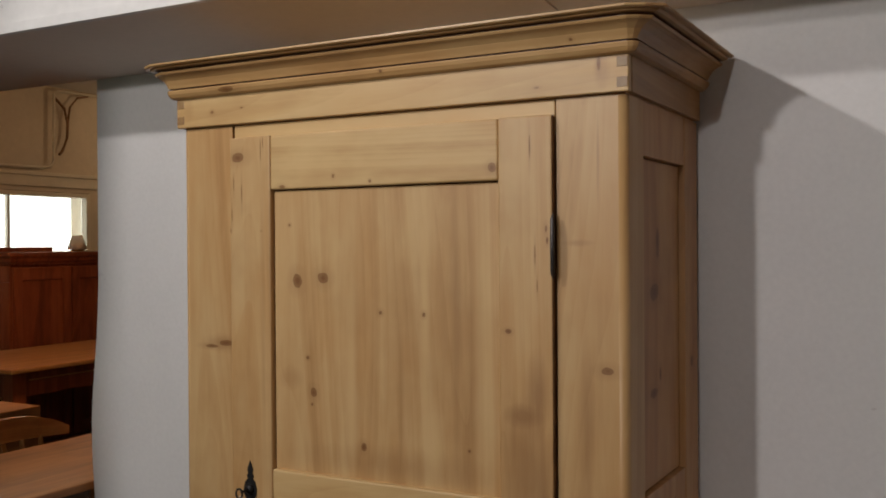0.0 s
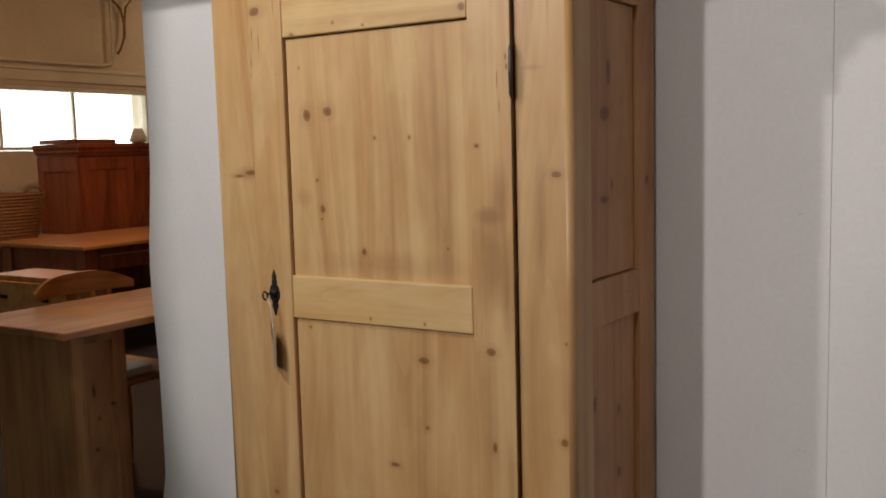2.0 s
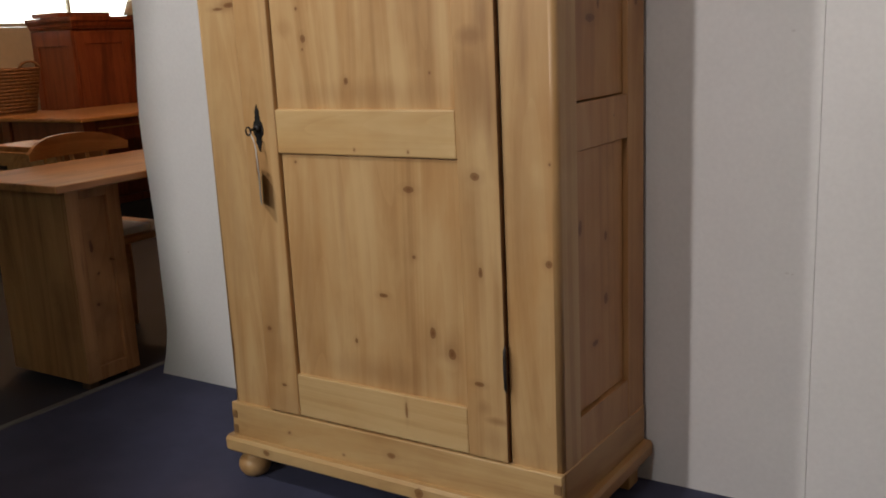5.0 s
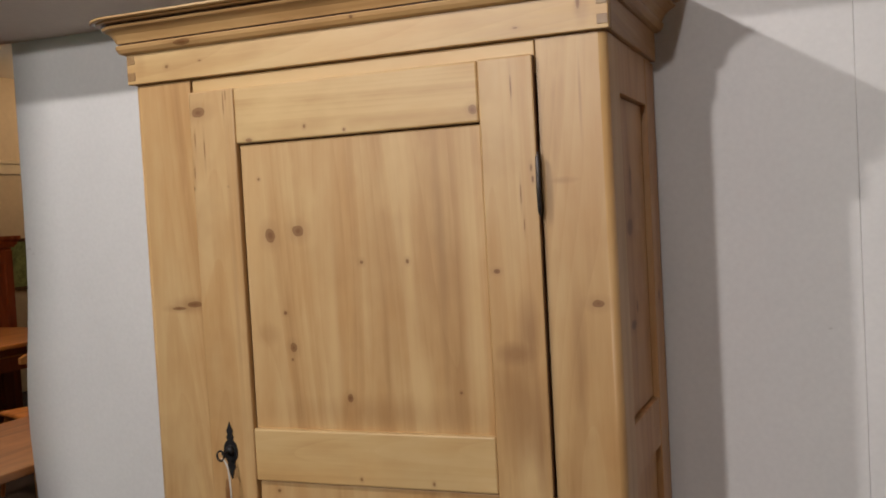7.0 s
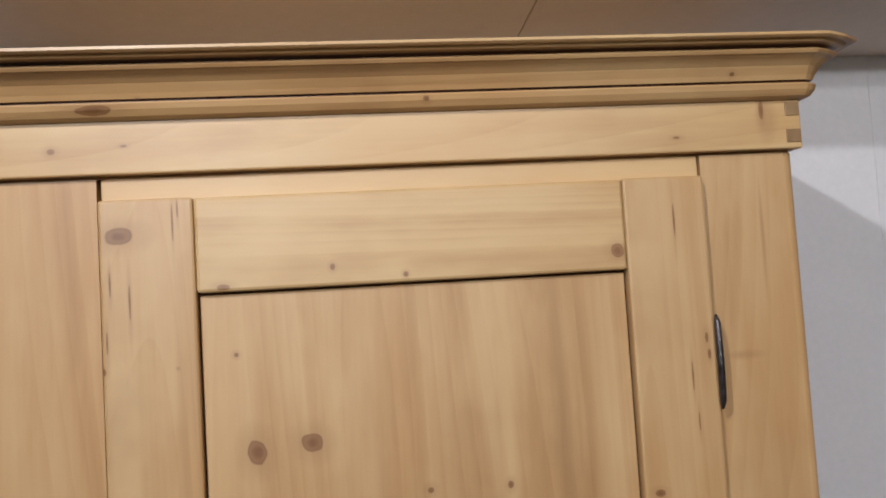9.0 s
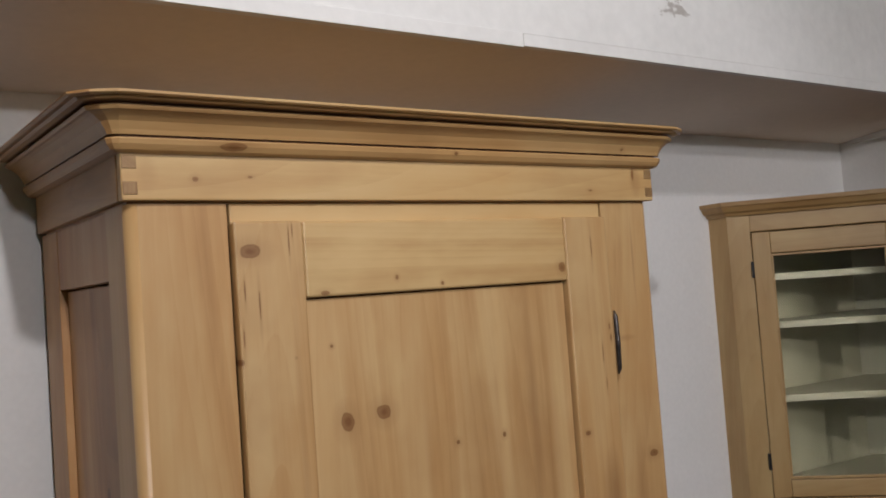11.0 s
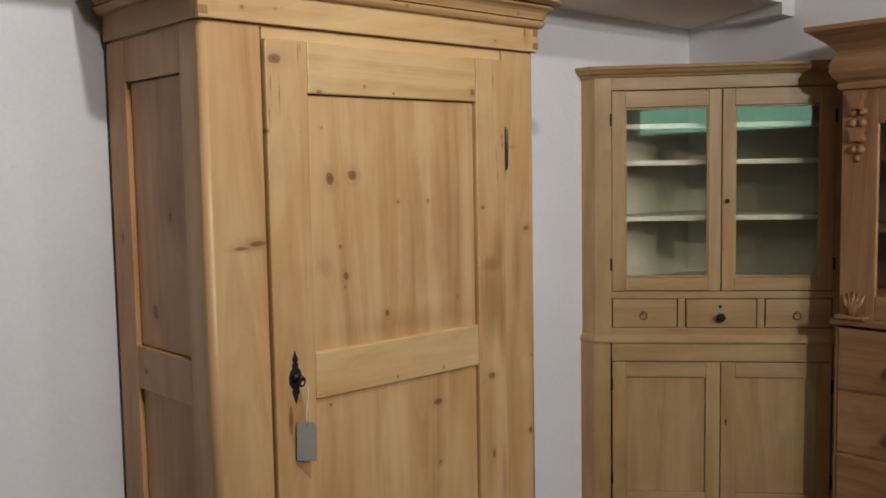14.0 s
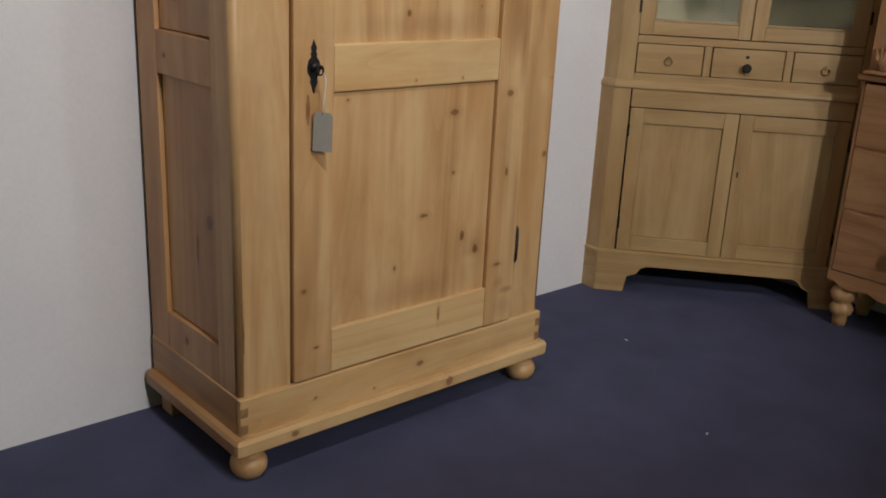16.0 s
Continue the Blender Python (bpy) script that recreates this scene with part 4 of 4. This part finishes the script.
# ---- glazed dresser ----
def dresser():
    d = thing("glazed_dresser", "reddish pine glazed dresser with carved corbels and drawers on turned feet", "dresser")
    F, L, R, B = 1.665, -0.283, -1.30, 1.945
    one("base_side", red_pine, d, (F + 0.01, B, L - 0.02, L, 0.16, 0.87))
    one("base_side", red_pine, d, (F + 0.01, B, R, R + 0.02, 0.16, 0.87))
    one("base_back", red_pine, d, (B - 0.012, B, R + 0.021, L - 0.021, 0.16, 1.65))
    for z0, z1 in ((0.648, 0.860), (0.432, 0.640), (0.208, 0.424)):
        dr = one("drawer", red_pine_rail, d, (F, F + 0.022, R + 0.012, L - 0.012, z0, z1, 0.004), label="wide pine drawer front")
        for y in (-0.53, -1.05):
            bm = bmesh.new()
            zz = (z0 + z1) / 2 - 0.005
            lathe(bm, [(0.014, 0), (0.012, -0.010), (0.026, -0.022), (0.028, -0.032), (0.018, -0.042), (0.004, -0.044)], (F, y, zz), 18, axis="x")
            part("drawer_knob", bm, pine_turned, dr, "turned wooden knob")
    one("base_front_frame", red_pine, d, (F + 0.004, F + 0.020, L - 0.011, L - 0.0005, 0.17, 0.87), (F + 0.004, F + 0.020, R + 0.0005, R + 0.011, 0.17, 0.87), (F + 0.004, F + 0.02, R + 0.012, L - 0.012, 0.640, 0.648), (F + 0.004, F + 0.02, R + 0.012, L - 0.012, 0.424, 0.432))
    bm = bmesh.new()
    wave = [(L, 0.205), (L, 0.172)] + [(L - 0.02 - i * (L - R - 0.04) / 60, 0.172 - 0.020 * abs(math.sin(i * 0.42)) - 0.022 * math.sin(math.pi * i / 60)) for i in range(61)] + [(R, 0.172), (R, 0.205)]
    prism(bm, wave, F + 0.002, F + 0.02, "x")
    part("apron", bm, red_pine_rail, d, "wavy shaped pine apron")
    for y in (L - 0.05, R + 0.05):
        for x in (F + 0.05, B - 0.05):
            bm = bmesh.new()
            lathe(bm, [(0.030, 0.175), (0.030, 0.155), (0.022, 0.150), (0.040, 0.138), (0.046, 0.118), (0.040, 0.098), (0.024, 0.088), (0.034, 0.080), (0.041, 0.064), (0.036, 0.046), (0.024, 0.036), (0.026, 0.020), (0.022, 0.0)], (x, y, 0))
            part("turned_foot", bm, pine_turned, d, "turned bun foot")
    one("base_bottom", red_pine, d, (F + 0.025, B - 0.013, R + 0.021, L - 0.021, 0.176, 0.19))
    one("ledge", red_pine_rail, d, (F - 0.018, B, R - 0.012, L + 0.012, 0.870, 0.893, 0.006), label="moulded ledge over the drawers")
    U = F + 0.012
    for y0, y1 in ((L - 0.125, L - 0.008), (R + 0.008, R + 0.125)):
        one("upper_stile", red_pine, d, (U, U + 0.022, y0, y1, 0.8935, 1.655))
    one("upper_side", red_pine, d, (U + 0.023, B - 0.013, L - 0.028, L - 0.008, 0.8935, 1.655))
    one("upper_side", red_pine, d, (U + 0.023, B - 0.013, R + 0.008, R + 0.028, 0.8935, 1.655))
    one("upper_rail", red_pine_rail, d, (U + 0.001, U + 0.022, R + 0.126, L - 0.126, 0.8935, 0.972))
    one("upper_rail", red_pine_rail, d, (U + 0.001, U + 0.022, R + 0.126, L - 0.126, 1.600, 1.655))
    g0, g1 = R + 0.126, L - 0.126
    mid = (g0 + g1) / 2
    for a, b in ((g0, mid - 0.02), (mid + 0.02, g1)):
        bm = bmesh.new()
        w = b - a
        top = [(a, 1.54), (a + 0.012, 1.54), (a + 0.018, 1.556), (a + 0.035, 1.560), (a + 0.05, 1.585), (a + 0.09, 1.597), (b - 0.09, 1.597), (b - 0.05, 1.585), (b - 0.035, 1.560), (b - 0.018, 1.556), (b - 0.012, 1.54), (b, 1.54), (b, 1.5995), (a, 1.5995)]
        prism(bm, top, U + 0.002, U + 0.020, "x")
        part("arched_head", bm, red_pine_rail, d)
        p = one("pane", glass, d, (U + 0.010, U + 0.013, a + 0.0005, b - 0.0005, 0.9725, 1.599), bevel=0.0)
        p.visible_shadow = False
    one("centre_stile", red_pine, d, (U + 0.001, U + 0.022, mid - 0.0195, mid + 0.0195, 0.9725, 1.5995))
    for z in (1.19, 1.425):
        one("shelf", dark_wood, d, (U + 0.03, B - 0.013, R + 0.029, L - 0.029, z - 0.009, z + 0.009))
    one("inner_back", dark_wood, d, (B - 0.022, B - 0.0125, R + 0.029, L - 0.029, 0.8945, 1.655))
    # carved corbels
    for y in (L - 0.060, R + 0.060):
        for (z, h, w, p) in ((1.615, 0.055, 0.030, 0.030), (1.505, 0.045, 0.026, 0.022)):
            bm = bmesh.new()
            prism(bm, [(y - w, z + h / 2), (y + w, z + h / 2), (y + w * 0.45, z - h / 2), (y - w * 0.45, z - h / 2)], U - p, U - 0.0005, "x")
            part("carved_corbel", bm, red_pine, d, "carved tapering corbel")
        for k in range(4):
            for s in (-1, 1):
                zc = 1.578 - k * 0.036 if k < 2 else 1.49 - (k - 2) * 0.035
                bm = bmesh.new()
                lathe(bm, [(0.004, -0.014), (0.013, -0.010), (0.015, 0.0), (0.010, 0.004)], (U, y + s * 0.017 * (1 - 0.12 * k), zc), 10, axis="x")
                part("carved_leaf", bm, red_pine, d)
        bm = bmesh.new()
        lathe(bm, [(0.003, -0.012), (0.010, -0.008), (0.012, 0.0)], (U, y, 1.425), 10, axis="x")
        part("carved_boss", bm, red_pine, d)
        bm = bmesh.new()
        for k, s in enumerate((-1, -0.5, 0, 0.5, 1)):
            tube(bm, [(U - 0.016, y + 0.004 * s, 0.905), (U - 0.014, y + 0.020 * s, 0.945), (U - 0.004, y + 0.036 * s, 0.985 - 0.012 * abs(s))], [0.014, 0.010, 0.003], 8)
        part("carved_foot", bm, red_pine, d, "carved leaf foot block")
        one("corbel_plinth", red_pine_rail, d, (U - 0.042, U + 0.001, y - 0.05, y + 0.05, 0.8935, 0.905, 0.003))
    # cushion frieze and flared cornice
    bm = bmesh.new()
    prof = [(-0.03, 1.655), (0.010, 1.655), (0.014, 1.672), (0.006, 1.678), (0.022, 1.690), (0.033, 1.710), (0.034, 1.735), (0.026, 1.756), (0.012, 1.768), (0.018, 1.780), (0.040, 1.805), (0.085, 1.842), (0.092, 1.845), (0.094, 1.860), (-0.03, 1.862)]
    sweep(bm, [(B, L - 0.008, 0, 1), (U, L - 0.008, -1, 1), (U, R + 0.008, -1, -1), (B, R + 0.008, 0, -1)], prof)
    part("cornice", bm, red_pine_rail, d, "deep flared cornice over a rounded frieze")
    one("top_board", red_pine_rail, d, (U, B, R, L, 1.848, 1.858))
    return d


dresser()


def cup(x, y, z):
    c = thing("cup", "white china cup with a loop handle on a dresser shelf", "cup", pose(x, y, z), group="cups in the dresser")
    bm = bmesh.new()
    lathe(bm, [(0.018, 0.0), (0.020, 0.004), (0.033, 0.03), (0.038, 0.06), (0.036, 0.06), (0.030, 0.03), (0.002, 0.008)], (0, 0, 0), 20)
    part("bowl", bm, cup_white, c)
    bm = bmesh.new()
    tube(bm, [(0, 0.034 + 0.018 * math.sin(a), 0.034 - 0.018 * math.cos(a)) for a in [i * math.pi / 8 for i in range(9)]], 0.003, 6)
    part("handle", bm, cup_white, c)
    return c


first = cup(1.80, -0.52, 1.199)
copy_thing(first, pose(1.79, -0.535, 0.972))
one("dresser_floor", red_pine_rail, bpy.data.objects["glazed_dresser"], (1.70, 1.93, -1.27, -0.312, 0.945, 0.970))


# ---- back room ----
def desk():
    d = thing("pedestal_desk", "worn pine pedestal desk with a scuffed top", "desk")
    one("desktop", desk_top_wood, d, (-1.93, -1.337, 0.130, 1.50, 0.727, 0.753, 0.005))
    for y0, y1 in ((0.245, 0.468), (1.20, 1.43)):
        bm = bmesh.new()
        box(bm, -1.90, -1.478, y0, y1, 0.02, 0.727, 0.003)
        p = part("pedestal", bm, desk_wood, d, "pine pedestal with a panelled end")
        one("frame_stile", desk_wood, p, (-1.4785, -1.462, y0, y0 + 0.055, 0.02, 0.726))
        one("frame_stile", desk_wood, p, (-1.4785, -1.462, y1 - 0.055, y1, 0.02, 0.726))
        one("frame_rail", desk_wood, p, (-1.4785, -1.4625, y0 + 0.0553, y1 - 0.0553, 0.675, 0.726))
        one("frame_rail", desk_wood, p, (-1.4785, -1.4625, y0 + 0.0553, y1 - 0.0553, 0.02, 0.07))
        for yy in (y0 + 0.01, y1 - 0.05):
            one("foot", dark_wood, p, (-1.52, -1.475, yy, yy + 0.04, -0.006, 0.02))
    one("kneehole_rail", desk_wood, d, (-1.90, -1.88, 0.4685, 1.1995, 0.64, 0.7265))
    return d


desk()


def spindle_chair(place):
    c = thing("kitchen_chair", "honey-coloured wooden kitchen chair with a curved back rail and spindles", "chair", place, "chairs round the tables")
    bm = bmesh.new()
    n = 14
    outer = []
    for i in range(n + 1):
        a = -1 + 2 * i / n
        x = 0.06 * (1 - a * a) - 0.02
        h = 0.055 * (1 - abs(a) ** 3) + 0.03
        outer.append((x, 0.232 * a, 0.755, 0.755 + h))
    rows = [[bm.verts.new((-x - t, y, z)) for t, z in ((0, lo), (0.022, lo), (0.022, hi), (0, hi))] for x, y, lo, hi in outer]
    for a, b in zip(rows, rows[1:]):
        for k in range(4):
            bm.faces.new((a[k], a[(k + 1) % 4], b[(k + 1) % 4], b[k])).smooth = False
    bm.faces.new(rows[0])
    bm.faces.new(rows[-1])
    part("back_rail", bm, honey_wood, c, "curved back rail")
    for y in (-0.14, -0.07, 0.0, 0.07, 0.14):
        bm = bmesh.new()
        tube(bm, [(-0.05 * (1 - (y / 0.2) ** 2), y, 0.76), (0.0, y * 0.95, 0.61), (0.01, y * 0.9, 0.455)], [0.008, 0.012, 0.009])
        part("spindle", bm, honey_wood, c)
    bm = bmesh.new()
    box(bm, -0.02, 0.38, -0.20, 0.20, 0.435, 0.465, 0.014)
    part("seat", bm, honey_wood, c)
    for x, y in ((0.02, -0.16), (0.02, 0.16), (0.34, -0.17), (0.34, 0.17)):
        bm = bmesh.new()
        tube(bm, [(x, y, 0.44), (x + (0.02 if x > 0.2 else -0.03), y * 1.15, 0.22), (x + (0.035 if x > 0.2 else -0.05), y * 1.25, -0.018)], [0.016, 0.021, 0.012])
        part("leg", bm, honey_wood, c)
    return c


chair = spindle_chair(pose(-1.965, 0.690, 0.012))
copy_thing(chair, pose(-2.95, 2.35, 0, 0, 0, 160))
one_box = thing("white_box", "small white box on a dark shelf under the desk", "box")
one("carton", cup_white, one_box, (-1.80, -1.62, 0.56, 0.72, 0.466, 0.505, 0.003))


def long_table():
    t = thing("farm_table", "large waxed pine table with a glossy orange-brown top", "table")
    x0, x1, y0, y1 = -4.63, -3.68, 1.99, 3.55
    one("tabletop", table_wood, t, (x0, x1, y0, y1, 0.744, 0.772, 0.006))
    for bx in ((x0 + 0.06, x0 + 0.08, y0 + 0.14, y1 - 0.14), (x1 - 0.08, x1 - 0.06, y0 + 0.14, y1 - 0.14), (x0 + 0.14, x1 - 0.14, y0 + 0.06, y0 + 0.08), (x0 + 0.14, x1 - 0.14, y1 - 0.08, y1 - 0.06)):
        one("apron", mahogany, t, (*bx, 0.60, 0.7435))
    one("drawer_slip", honey_wood, t, (x1 - 0.0598, x1 - 0.052, y0 + 0.16, y1 - 0.20, 0.688, 0.697), label="pale strip along the table apron")
    for x in (x0 + 0.09, x1 - 0.09):
        for y in (y0 + 0.09, y1 - 0.09):
            one("leg", mahogany, t, (x - 0.045, x + 0.045, y - 0.045, y + 0.045, -0.006, 0.7435, 0.006))
    return t


long_table()


def low_chest():
    c = thing("pine_chest", "low pine chest with two drawers and dark pulls", "chest")
    one("body", table_wood, c, (-3.60, -2.95, 1.32, 1.60, 0.03, 0.69, 0.004))
    for z0, z1 in ((0.48, 0.66), (0.27, 0.46), (0.06, 0.25)):
        d = one("drawer", honey_wood, c, (-3.58, -2.97, 1.302, 1.319, z0, z1, 0.004))
        for x in (-3.46, -3.10):
            one("drawer_pull", iron, d, (x - 0.03, x + 0.03, 1.292, 1.302, (z0 + z1) / 2 - 0.006, (z0 + z1) / 2 + 0.016, 0.002), label="dark iron cup pull")
    one("foot", dark_wood, c, (-3.58, -3.52, 1.34, 1.58, -0.006, 0.0295), (-3.03, -2.97, 1.34, 1.58, -0.006, 0.0295))
    return c


low_chest()


def basket():
    b = thing("wicker_basket", "brown wicker basket with a loop handle on a table", "basket")
    x0, x1, y0, y1 = -5.20, -4.74, 2.10, 2.47
    for z in range(13):
        bm = bmesh.new()
        zz = 0.789 + z * 0.0235
        o = 0.003 * z - 0.03
        tube(bm, [(x0 - o, y0 - o, zz), (x1 + o, y0 - o, zz), (x1 + o, y1 + o, zz), (x0 - o, y1 + o, zz), (x0 - o, y0 - o, zz)], 0.0135, 6)
        part("withy", bm, wicker, b)
    one("bottom", wicker, b, (x0 + 0.03, x1 - 0.03, y0 + 0.03, y1 - 0.03, 0.7525, 0.788))
    bm = bmesh.new()
    tube(bm, [(x1, y1 - 0.14 + 0.08 * (1 - math.cos(a)), 1.07 + 0.055 * math.sin(a)) for a in [i * math.pi / 8 for i in range(9)]], 0.010, 6)
    part("handle", bm, wicker, b, "loop handle")
    return b


basket()
side_table = thing("side_table", "brown wooden side table holding a basket", "table")
one("tabletop", table_wood, side_table, (-5.40, -4.645, 2.02, 2.74, 0.725, 0.752, 0.004))
for lx in (-5.35, -4.70):
    for ly in (2.07, 2.69):
        one("leg", table_wood, side_table, (lx - 0.025, lx + 0.025, ly - 0.025, ly + 0.025, -0.006, 0.7245))


def mahogany_cabinet():
    c = thing("mahogany_cabinet", "reddish mahogany cabinet with panelled doors and moulded top", "cabinet")
    x0, x1, y0, y1 = -5.28, -4.77, 2.835, 3.845
    one("body", mahogany, c, (x0, x1 - 0.02, y0, y1, 0.05, 1.34, 0.003))
    one("plinth", mahogany, c, (x0, x1, y0 - 0.01, y1 + 0.01, -0.006, 0.049, 0.003))
    bm = bmesh.new()
    sweep(bm, [(x0, y0, 0, -1), (x1 - 0.01, y0, 1, -1), (x1 - 0.01, y1, 1, 1), (x0, y1, 0, 1)], [(-0.05, 1.341), (0.01, 1.341), (0.014, 1.352), (0.024, 1.362), (0.030, 1.385), (0.038, 1.392), (0.045, 1.402), (0.046, 1.426), (-0.05, 1.430)])
    part("cornice", bm, mahogany, c)
    one("top_board", mahogany, c, (x0 + 0.03, x1 - 0.06, y0 + 0.03, y1 - 0.03, 1.412, 1.424))
    for a, b in ((2.845, 3.335), (3.345, 3.835)):
        bm = bmesh.new()
        box(bm, x1 - 0.0195, x1, a, a + 0.07, 0.07, 1.32, 0.003)
        box(bm, x1 - 0.0195, x1, b - 0.07, b, 0.07, 1.32, 0.003)
        box(bm, x1 - 0.0195, x1 - 0.001, a + 0.0705, b - 0.0705, 1.23, 1.32, 0.003)
        box(bm, x1 - 0.0195, x1 - 0.001, a + 0.0705, b - 0.0705, 0.07, 0.16, 0.003)
        d = part("cabinet_door", bm, mahogany, c, "panelled mahogany door")
        one("door_panel", mahogany, d, (x1 - 0.0195, x1 - 0.010, a + 0.071, b - 0.071, 0.1605, 1.2295))
    one("side_frame", mahogany, c, (x0, x1 - 0.025, y0 - 0.010, y0 - 0.0005, 1.22, 1.33), (x0, x0 + 0.07, y0 - 0.010, y0 - 0.0005, 0.07, 1.2195), (x1 - 0.10, x1 - 0.025, y0 - 0.010, y0 - 0.0005, 0.07, 1.2195))
    return c


mahogany_cabinet()
flat_box = thing("flat_box", "flat brown wooden box on the cabinet top", "box")
one("lid", mahogany, flat_box, (-5.20, -4.88, 2.80, 3.262, 1.431, 1.464, 0.003))


def table_lamp():
    l = thing("table_lamp", "small table lamp with a cream conical shade", "lamp", pose(-4.98, 3.57, 1.431))
    bm = bmesh.new()
    lathe(bm, [(0.05, 0.0), (0.05, 0.012), (0.012, 0.02), (0.012, 0.07)], (0, 0, 0), 16)
    part("stem", bm, brass, l)
    bm = bmesh.new()
    loops = [[bm.verts.new((r * math.cos(a * math.pi / 12), r * math.sin(a * math.pi / 12), z)) for a in range(24)] for r, z in ((0.076, 0.012), (0.037, 0.122), (0.0355, 0.1215), (0.0745, 0.0125))]
    for k in range(4):
        for i in range(24):
            a, b, j = loops[k], loops[(k + 1) % 4], (i + 1) % 24
            bm.faces.new((a[i], a[j], b[j], b[i])).smooth = k % 2 == 0
    part("shade", bm, shade_cloth, l, "cream pleated shade")
    return l


table_lamp()

# window and wall fittings of the back room
win = setting("window_1", frame_paint, (-6.0, -5.885, 2.305, 2.35, 1.40, 1.94, 0.003), (-6.0, -5.885, 4.455, 4.50, 1.40, 1.94, 0.003), (-6.0, -5.885, 2.3505, 4.4545, 1.902, 1.94, 0.003), (-6.0, -5.885, 2.3505, 4.4545, 1.40, 1.428, 0.003),
              (-5.97, -5.93, 3.675, 3.70, 1.4285, 1.9015, 0.003), (-5.97, -5.93, 2.96, 2.985, 1.4285, 1.9015, 0.003), label="wide bright window with a cream painted frame", category="window")
for y0, y1 in ((2.351, 2.9595), (2.9855, 3.6745), (3.7005, 4.454)):
    pane = one("pane", glass, win, (-5.952, -5.948, y0, y1, 1.4285, 1.9015), bevel=0.0)
    pane.visible_shadow = False
setting("backdrop", sky_glow, (-6.60, -6.58, 1.6, 5.4, 0.9, 2.5), label="bright overcast daylight outside", category="backdrop")
# added glowing sheet out of view, mirrored by the cupboard panes
setting("backdrop_garden", reflection_glow, (-6.2, -2.5, -7.42, -7.40, 1.6, 2.45), label="unseen green glowing sheet added for the reflection in the cupboard glass", category="backdrop")
setting("picture_rail", frame_paint, (-5.899, -5.865, -7.0, 9.0, 2.075, 2.108, 0.006), (-5.899, -5.88, -7.0, 9.0, 1.985, 2.075, 0.003), label="cream painted rail along the old wall", category="trim")
pipes = thing("wall_pipe", "old painted pipe bent down the wall", "pipe")
bm = bmesh.new()
tube(bm, [(-5.86, -2.0, 2.135), (-5.86, 2.8, 2.14), (-5.86, 3.95, 2.145), (-5.86, 4.05, 2.16), (-5.86, 4.085, 2.22), (-5.86, 4.088, 2.5), (-5.86, 4.09, 2.80), (-5.86, 4.12, 2.825), (-5.86, 4.9, 2.84)], 0.013)
part("bent_pipe", bm, frame_paint, pipes)
bm = bmesh.new()
tube(bm, [(-5.86, 4.10, 2.76), (-5.86, 4.20, 2.68), (-5.86, 4.235, 2.55), (-5.86, 4.225, 2.42), (-5.86, 4.17, 2.30), (-5.86, 4.14, 2.27)], 0.012)
part("cable", bm, wicker, pipes, "brown hanging cable loop")
bm = bmesh.new()
tube(bm, [(-5.86, 4.235, 2.55), (-5.86, 4.26, 2.70), (-5.86, 4.34, 2.79), (-5.86, 4.46, 2.82)], 0.009)
part("cable", bm, wicker, pipes, "brown hanging cable loop")
painting = thing("painting", "green landscape painting in a thin dark frame", "painting")
one("canvas", canvas_paint, painting, (-5.895, -5.88, 4.86, 5.45, 0.96, 1.37))
one("frame", dark_wood, painting, (-5.898, -5.87, 4.83, 4.8595, 0.93, 1.40), (-5.898, -5.87, 5.4505, 5.48, 0.93, 1.40), (-5.898, -5.87, 4.86, 5.45, 1.3705, 1.40), (-5.898, -5.87, 4.86, 5.45, 0.93, 0.9595))

for fx, fy, fr in ((0.62, -0.52, 20), (0.95, 0.02, 70), (-0.10, -0.62, 140)):
    fleck = thing("paper_fleck", "tiny white paper fleck lying on the blue carpet", "fleck", pose(fx, fy, 0.0005, 0, 0, fr), "flecks on the carpet")
    one("scrap", string_mat, fleck, (-0.006, 0.006, -0.0025, 0.0025, 0.0, 0.0016), bevel=0.0005)
